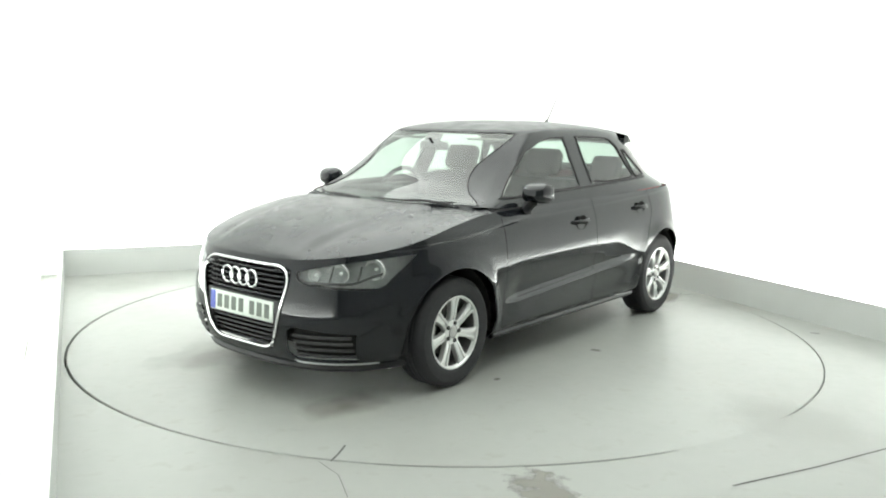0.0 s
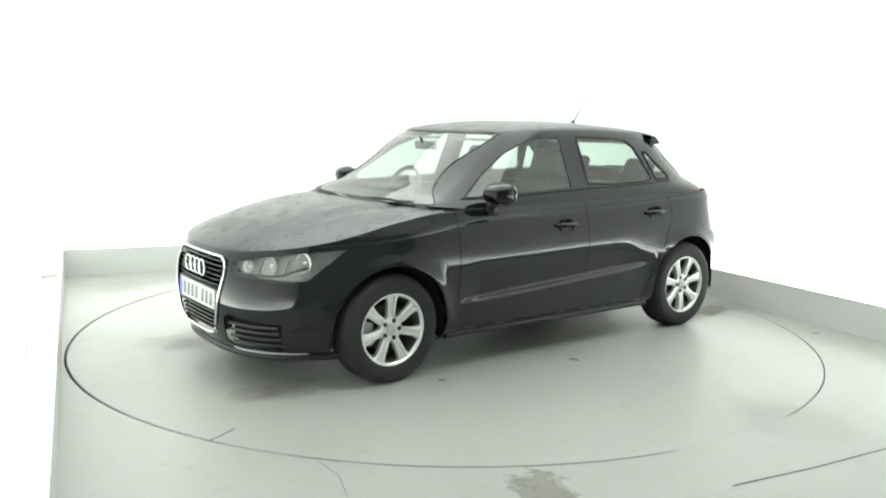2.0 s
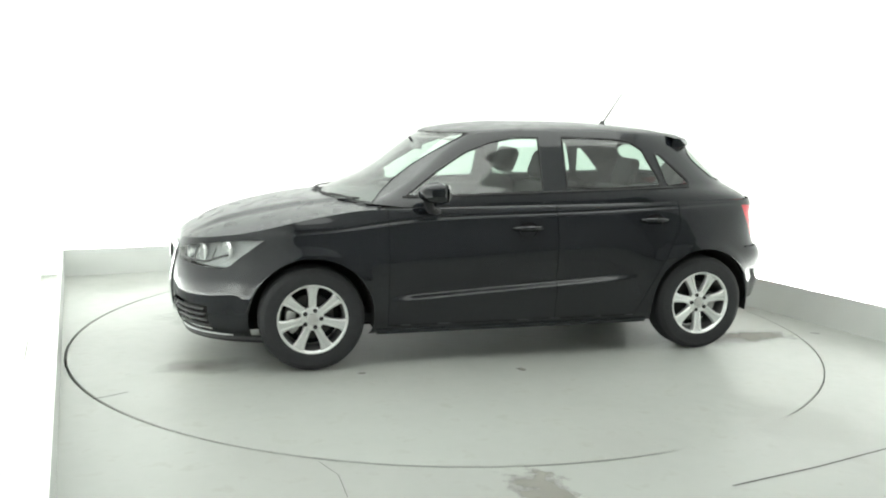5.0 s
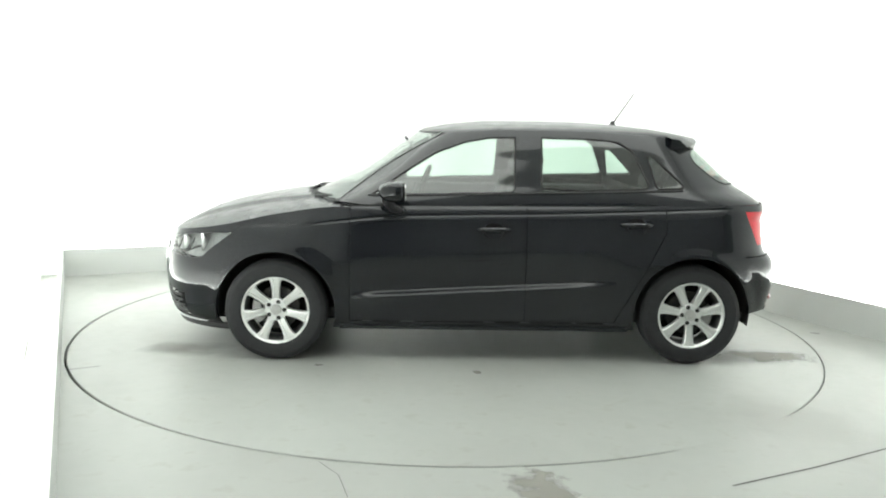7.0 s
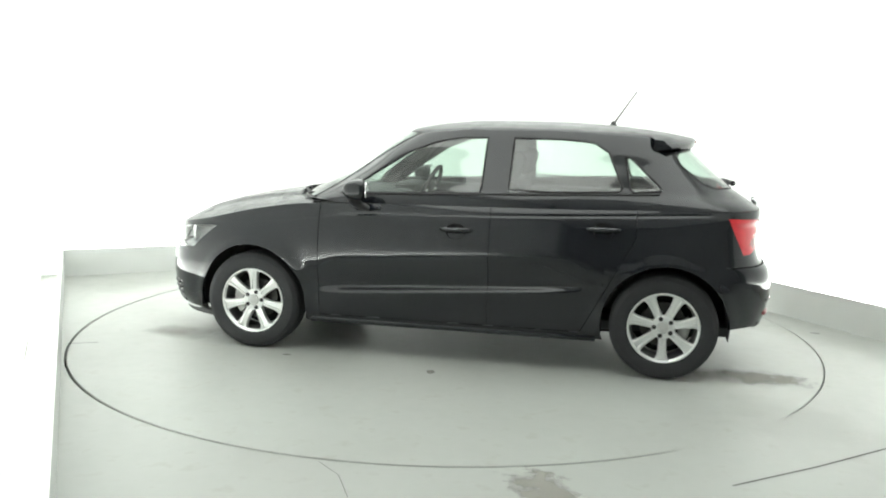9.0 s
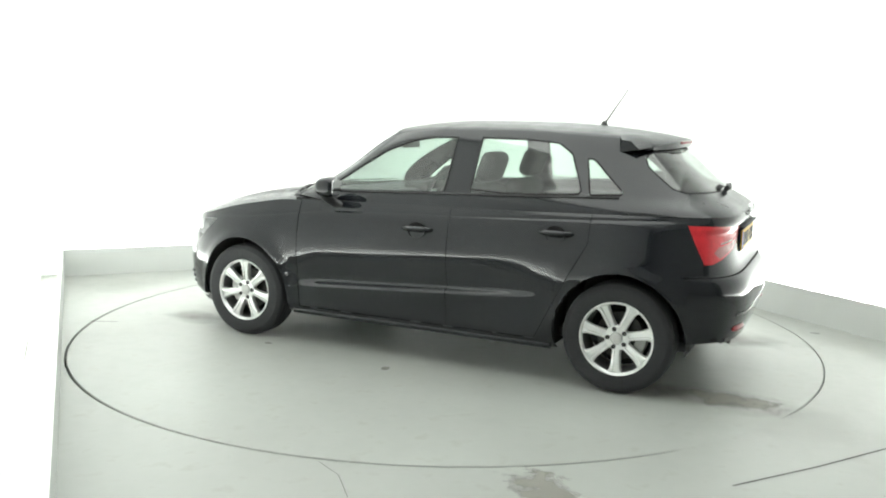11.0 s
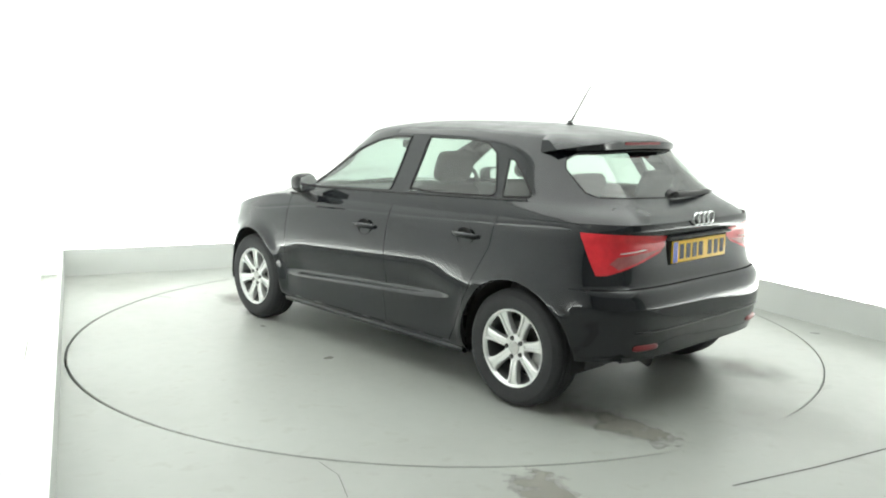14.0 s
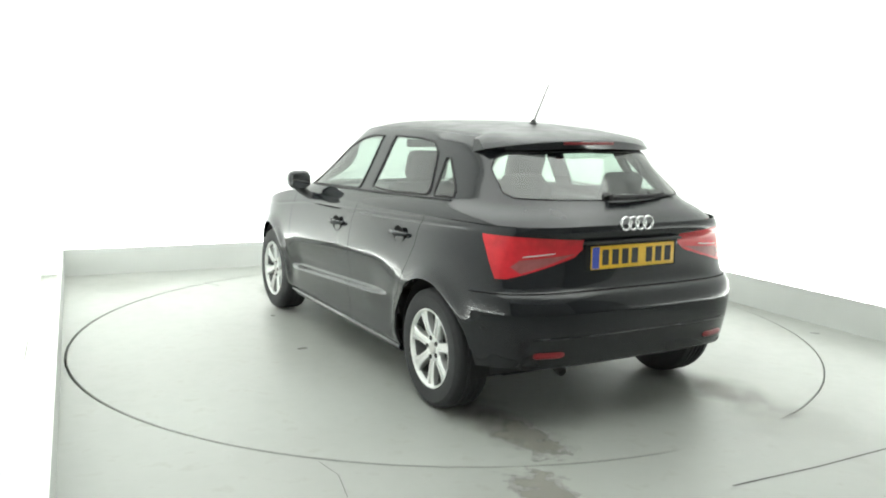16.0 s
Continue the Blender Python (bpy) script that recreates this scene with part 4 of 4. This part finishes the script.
def make_seat(car, y, x=0.16):
    lean = Matrix.Translation((x - 0.22, y, 0.46)) @ Matrix.Rotation(radians(-20), 4, "Y")
    seat = part("front_seat", soft_box(x - 0.25, x + 0.28, y - 0.25, y + 0.25, 0.34, 0.50, 0.06), CLOTH, car, "dark cloth front seat")
    back = soft_box(-0.07, 0.07, -0.24, 0.24, 0.0, 0.62, 0.06, lean)
    part("backrest", back, CLOTH, seat)
    part("headrest", soft_box(-0.045, 0.055, -0.135, 0.135, 0.645, 0.83, 0.045, lean), CLOTH, seat)
    for dy in (-0.05, 0.05):
        part("headrest_post", tube([lean @ Vector((0, dy, 0.60)), lean @ Vector((0, dy, 0.68))], 0.006, 8), CHROME, seat)


def make_inside(car):
    part("cabin_floor", box(-1.6, 1.0, -0.70, 0.70, 0.24, 0.30, 0.02), TRIM, car)
    # door linings and the dark layer behind the shut lines
    for sgn in (1, -1):
        bm = bmesh.new()
        xs = [0.86 - 2.0 * i / 80 for i in range(81)]
        zs = [0.24 + 0.69 * k / 36 for k in range(37)]
        V = [[bm.verts.new((x, sgn * (body_w(x, z) - 0.016), z)) for x in xs if True] for z in zs]
        for A, B in zip(V, V[1:]):
            for i in range(80):
                c = (A[i].co + B[i + 1].co) / 2
                if min(math.hypot(c.x - ax, c.z - 0.3) for ax in (AXLE_F, AXLE_R)) > 0.352:
                    bm.faces.new((A[i], A[i + 1], B[i + 1], B[i]))
        part("door_lining", bm, SHADOW, car)
        part("window_ledge", soft_box(-1.0, 0.56, sgn * 0.67 - 0.05, sgn * 0.67 + 0.05, 0.86, 0.965, 0.02), TRIM, car)
    part("firewall", box(0.80, 0.84, -0.70, 0.70, 0.24, 0.90, 0.01), SHADOW, car)
    part("rear_bulkhead", box(-1.62, -1.60, -0.45, 0.45, 0.30, 0.92, 0.01), SHADOW, car)
    dash = part("dashboard", soft_box(0.46, 0.98, -0.70, 0.70, 0.70, 0.945, 0.06), TRIM, car, "dark grey dashboard")
    part("instrument_hood", soft_box(0.44, 0.62, -0.53, -0.20, 0.92, 0.985, 0.025), TRIM, dash)
    part("centre_console", soft_box(-0.35, 0.55, -0.11, 0.11, 0.30, 0.56, 0.04), TRIM, dash)
    ws = Matrix.Translation((0.40, -0.36, 0.925)) @ Matrix.Rotation(radians(-24), 4, "Y")
    wheel = part("steering_wheel", tube([ws @ Vector((0, 0.185 * math.cos(2 * math.pi * i / 36), 0.185 * math.sin(2 * math.pi * i / 36))) for i in range(36)], 0.0155, 10, True), TRIM, car, "dark steering wheel")
    part("wheel_boss", box(-0.02, 0.04, -0.075, 0.075, -0.07, 0.06, 0.02, 3, ws), TRIM, wheel)
    for a in (0, 180, 270):
        c, s_ = math.cos(radians(a)), math.sin(radians(a))
        part("wheel_spoke", tube([ws @ Vector((0.005, 0.05 * c, 0.05 * s_)), ws @ Vector((0, 0.18 * c, 0.18 * s_))], 0.014, 8), SATIN, wheel)
    make_seat(car, 0.36)
    make_seat(car, -0.36)
    lean = Matrix.Translation((-1.02, 0, 0.46)) @ Matrix.Rotation(radians(-22), 4, "Y")
    bench = part("rear_seat", soft_box(-1.08, -0.58, -0.62, 0.62, 0.34, 0.50, 0.06), CLOTH, car, "dark cloth rear bench")
    part("backrest", soft_box(-0.07, 0.07, -0.60, 0.60, 0.0, 0.54, 0.05, lean), CLOTH, bench)
    for y in (0.33, -0.33):
        part("headrest", soft_box(-0.04, 0.05, y - 0.13, y + 0.13, 0.54, 0.76, 0.045, lean), CLOTH, bench)
    part("parcel_shelf", soft_box(-1.60, -1.22, -0.55, 0.55, 0.93, 0.955, 0.008), TRIM, car)
    part("interior_mirror", soft_box(0.44, 0.465, -0.115, 0.115, 1.235, 1.290, 0.01), DARK, car)
    part("mirror_stem", tube([(0.465, 0, 1.27), (0.50, 0, 1.315)], 0.008, 8), DARK, car)
    for y in (0.33, -0.33):
        part("sun_visor", soft_box(0.18, 0.34, y - 0.15, y + 0.15, 1.302, 1.314, 0.005, None), VISOR, car)
    # pale headlining under the roof
    bm = bmesh.new()
    xs = [0.28 - 1.52 * i / 24 for i in range(25)]
    V = [[bm.verts.new((x, y, roof_point(x, y) - 0.030)) for x in xs] for y in [-0.50 + 1.0 * k / 16 for k in range(17)]]
    for A, B in zip(V, V[1:]):
        for i in range(24):
            bm.faces.new((A[i], A[i + 1], B[i + 1], B[i]))
    part("headlining", bm, VISOR, car, "grey cloth headlining")


def make_trim(car):
    # front wipers in the cowl
    part("cowl", prism([(0.98, -0.60), (1.13, -0.30), (1.16, 0.0), (1.13, 0.30), (0.98, 0.60), (0.86, 0.68), (0.86, -0.68)], lambda a, b, d: (a, b, 0.935 - d), 0.02), DARK, car)

    def on_glass(y, up):
        return (1.115 - 0.30 * (abs(y) / 0.66) ** 3 - up * 0.9, y, 0.958 + up)
    for ys, pivot in ((( 0.56, 0.06), 0.54), ((-0.02, -0.60), -0.10)):
        w = part("front_wiper", tube([on_glass(ys[0] + (ys[1] - ys[0]) * i / 12, 0.004 + 0.008 * i / 12) for i in range(13)], [0.0055] * 11 + [0.004, 0.003], 6), DARK, car, "black windscreen wiper")
        part("wiper_arm", tube([(1.07 - 0.20 * abs(pivot), pivot, 0.952), on_glass(pivot * 0.75 + ys[1] * 0.25, 0.012), on_glass((ys[0] + ys[1]) / 2, 0.014)], [0.010, 0.006, 0.004], 8), DARK, w)
    for sgn in (1, -1):
        # belt mouldings under the side windows, sills
        pts = [(0.70 - 1.88 * i / 40, 0) for i in range(41)]
        path = []
        for x, _ in pts:
            z = 0.982 + 0.058 * (0.70 - x) / 1.92
            v = (z - shoulder_z(x)) / (roof_point(x, 0.56) - shoulder_z(x))
            t = max(0.0, (-0.3 - x) / 1.4)
            tf = max(0.0, (x - 0.1) / 1.0)
            arc = (1 - min(1, abs((x - HATCH0) / (hatch_x(v) - HATCH0))) ** 5) ** (1 / 5) if x < HATCH0 else screen_share(x, v)
            path.append((x, sgn * (cabin_w(v) * arc * (1 - 0.075 * t * t - 0.05 * tf * tf) + 0.001), z))
        part("belt_moulding", tube(path, 0.0060, 6), DARK, car, "black window moulding")
        part("sill", tube([(0.86 - 1.72 * i / 20, sgn * 0.785, 0.213) for i in range(21)], 0.026, 8), PAINT, car, "black side sill")


GRILLEBAR = mat("gloss_black_grille_bars", (0.03, 0.03, 0.032), 0.25, 0.0, rvar=0.05)
SATIN = mat("satin_bright_trim", (0.55, 0.56, 0.56), 0.3, 0.9)
LAMPGREY = mat("grey_lamp_housing", (0.30, 0.31, 0.31), 0.3, 0.4, var=0.3, scale=30)
BOWL = mat("bright_reflector_silver", (0.88, 0.89, 0.89), 0.22, 0.55)
WHITEPLASTIC = mat("frosted_white_plastic", (0.75, 0.77, 0.76), 0.35)
PALEINK = mat("grey_plate_ink", (0.10, 0.12, 0.10), 0.5)
MIRROR = mat("mirror_silver", (0.88, 0.89, 0.89), 0.03, 1.0)
VISOR = mat("pale_grey_headlining", (0.32, 0.32, 0.30), 0.9, var=0.1, scale=40, bump=0.2)

make_front(car)
for o in [c for c in car.children if c.name.startswith("headlight")]:
    o.visible_shadow = False
    lamp_insides(o, 1 if o.data.vertices[0].co.y > 0 else -1)
for o in [c for c in car.children if c.name.startswith("tail_light")]:
    sg = 1 if o.data.vertices[0].co.y > 0 else -1
    part("clear_segment", tube([(tail_at(y, 0.805, 0.001), sg * y, 0.838 - 0.085 * (y - 0.40)) for y in [0.45 + 0.16 * i / 10 for i in range(11)]], [0.001] + [0.0028] * 9 + [0.001], 6), WHITEPLASTIC, o, "pale reversing segment")
for sg in (1, -1):
    make_mirror(car, sg)
    make_handle(car, -0.040, body_w(-0.040, 0.80), 0.80, sg)
    make_handle(car, -0.880, body_w(-0.880, 0.838), 0.838, sg)
make_rear(car)
make_inside(car)
make_trim(car)

# ---------- marks on the floor and turntable ----------


def stain_material(name, colour, scale, lo, hi, top=0.75):
    m, nt, b = nodes_of(name)
    L = nt.links.new
    b.inputs["Base Color"].default_value = (*colour, 1)
    b.inputs["Roughness"].default_value = 0.55
    tc = nt.nodes.new("ShaderNodeTexCoord")
    n = nt.nodes.new("ShaderNodeTexNoise")
    n.inputs["Scale"].default_value, n.inputs["Detail"].default_value, n.inputs["Roughness"].default_value = scale, 8, 0.62
    L(tc.outputs["Object"], n.inputs["Vector"])
    gr = nt.nodes.new("ShaderNodeTexGradient")
    gr.gradient_type = "SPHERICAL"
    L(tc.outputs["UV"], gr.inputs["Vector"])
    ad = nt.nodes.new("ShaderNodeMath")
    ad.operation = "ADD"
    amp = nt.nodes.new("ShaderNodeMath")
    amp.operation = "MULTIPLY_ADD"
    amp.inputs[1].default_value, amp.inputs[2].default_value = 1.9, -0.95
    L(n.outputs["Fac"], amp.inputs[0])
    L(gr.outputs["Fac"], ad.inputs[0]), L(amp.outputs[0], ad.inputs[1])
    mr = nt.nodes.new("ShaderNodeMapRange")
    mr.inputs["From Min"].default_value, mr.inputs["From Max"].default_value = lo, hi
    mr.inputs["To Max"].default_value = top
    L(ad.outputs[0], mr.inputs["Value"])
    L(mr.outputs[0], b.inputs["Alpha"])
    return m


WET = stain_material("grey_dried_puddle", (0.262, 0.252, 0.222), 9, 0.35, 0.62, 0.62)
DIRT = stain_material("brown_dirt_film", (0.20, 0.18, 0.145), 4, 0.15, 1.2, 0.50)
FAINT = stain_material("faint_brown_dirt", (0.22, 0.20, 0.165), 4, 0.15, 1.3, 0.18)


def patch(name, material, cx, cy, sx, sy, turn, z=0.0015, parent=None, label=""):
    """A thin film of dirt; its edge comes from the material's noise."""
    bm = bmesh.new()
    uv = bm.loops.layers.uv.new("UVMap")
    n = 40
    c = bm.verts.new((0, 0, 0))
    ringv = [bm.verts.new((sx * math.cos(2 * math.pi * i / n), sy * math.sin(2 * math.pi * i / n), 0)) for i in range(n)]
    for i in range(n):
        f = bm.faces.new((c, ringv[i], ringv[(i + 1) % n]))
        for lp in f.loops:
            lp[uv].uv = (lp.vert.co.x / sx, lp.vert.co.y / sy)
    bmesh.ops.transform(bm, matrix=pose(cx, cy, z, 0, 0, turn), verts=bm.verts)
    ob = mesh_ob(name, bm, material, parent, False)
    if parent is None:
        tagged(ob, label, "stain", kind="stuff")
    elif label:
        tagged(ob, label)
    return ob


def crack(name, pts, width, parent=None, label="", z=0.001):
    bm = bmesh.new()
    P = [Vector((x, y, z)) for x, y in pts]
    A, B = [], []
    for i, p in enumerate(P):
        d = (P[min(i + 1, len(P) - 1)] - P[max(i - 1, 0)]).normalized()
        s = Vector((-d.y, d.x, 0)) * width / 2
        A.append(bm.verts.new(p + s)), B.append(bm.verts.new(p - s))
    for i in range(len(P) - 1):
        bm.faces.new((A[i], B[i], B[i + 1], A[i + 1]))
    bmesh.ops.recalc_face_normals(bm, faces=bm.faces)
    ob = mesh_ob(name, bm, SEAMDARK, parent, False)
    if parent is None:
        tagged(ob, label, "floor seam", kind="structure")
    return ob


def joint_fill(a0, a1):
    """Grit and paint that bridge the joint round the turntable between two bearings in degrees."""
    bm = bmesh.new()
    n = max(6, int(abs(a1 - a0) / 2))
    rows = []
    for i in range(n + 1):
        a = radians(a0 + (a1 - a0) * i / n)
        half = 0.011 * min(1.0, 4 * min(i, n - i) / n + 0.15)
        rows.append([bm.verts.new(((R_DISC + 0.006 + k) * math.cos(a), (R_DISC + 0.006 + k) * math.sin(a), 0.0008)) for k in (half, -half)])
    for A, B in zip(rows, rows[1:]):
        bm.faces.new((A[0], A[1], B[1], B[0]))
    bmesh.ops.recalc_face_normals(bm, faces=bm.faces)
    tagged(mesh_ob("joint_grit", bm, FLOOR, None, False), "pale grit filling the joint round the turntable", "floor seam", kind="structure")


SEAMDARK = mat("dark_floor_seam", (0.10, 0.10, 0.095), 0.8, var=0.3, scale=20)
patch("floor_stain", WET, 0.42, -2.68, 0.20, 0.38, 22, label="dried grey puddle mark on the studio floor")
patch("floor_stain", FAINT, 1.7, -1.75, 0.45, 0.5, 0, label="faint brown dirt on the studio floor")
patch("floor_stain", FAINT, 2.3, 0.9, 0.35, 0.6, 30, label="faint brown dirt beside the skirting")
patch("floor_stain", FAINT, -2.65, 1.1, 0.45, 0.35, 20, label="faint brown dirt beside the skirting")
patch("track_mark", WET, -2.02, 0.70, 0.42, 0.19, -6, 0.002, turntable, "grey dried tyre track")
patch("track_mark", DIRT, -1.75, 0.72, 0.62, 0.26, 0, 0.0012, turntable, "brown tyre dirt")
patch("track_mark", DIRT, -1.85, -0.66, 0.55, 0.26, 0, 0.0012, turntable, "brown tyre dirt")
patch("track_mark", DIRT, 1.55, -0.55, 0.50, 0.35, 20, 0.0012, turntable)
patch("track_mark", DIRT, 1.65, 0.70, 0.42, 0.22, 0, 0.0012, turntable)
patch("track_mark", DIRT, 0.0, -0.9, 0.8, 0.4, 0, 0.0012, turntable)
patch("drip", WET, -0.15, 1.11, 0.035, 0.05, 0, 0.002, turntable)
patch("drip", WET, 0.77, 1.0, 0.04, 0.03, 0, 0.002, turntable)
crack("scratch", [(2.17, 1.15), (2.10, 1.12), (2.01, 1.07)], 0.010, turntable)
crack("floor_seam", [(1.17, -2.57), (1.6, -2.36), (2.0, -2.14), (2.6, -1.80)], 0.010, label="thin dark joint in the studio floor")
crack("floor_seam", [(-0.52, -2.42), (-0.42, -2.55), (-0.36, -2.75)], 0.003, label="hairline crack in the studio floor")
crack("floor_seam", [(2.56, 0.0), (2.62, -0.02)], 0.022, label="short dark chip in the studio floor")
joint_fill(-67.0, -44.0)
joint_fill(-8.0, 150.0)
# joint between floor and side wall, behind the skirting
crack("floor_seam", [(-3.56, 1.44), (-2.46, -1.02)], 0.008, label="thin dark joint along the foot of the white side wall")


# ---------- what moves: the turntable carries the car round ----------
def heading(t):
    """Degrees of the car's turn at t seconds."""
    return 231.0248 - 7.049005 * t - 0.01023979 * t**2 + 0.003019855 * t**3 - 0.0001275686 * t**4


CAR_CENTRE = Vector((0.2017, -0.0791, 0.0))


def motions():
    steps = [i * 0.5 for i in range(33)]
    car_rows, disc_rows = [], []
    for t in steps:
        m = Matrix.Rotation(radians(heading(t)), 4, "Z")
        disc_rows.append((t, m))
        car_rows.append((t, m @ Matrix.Translation(-CAR_CENTRE)))
    walk(turntable, disc_rows)
    walk(car, car_rows)


motions()
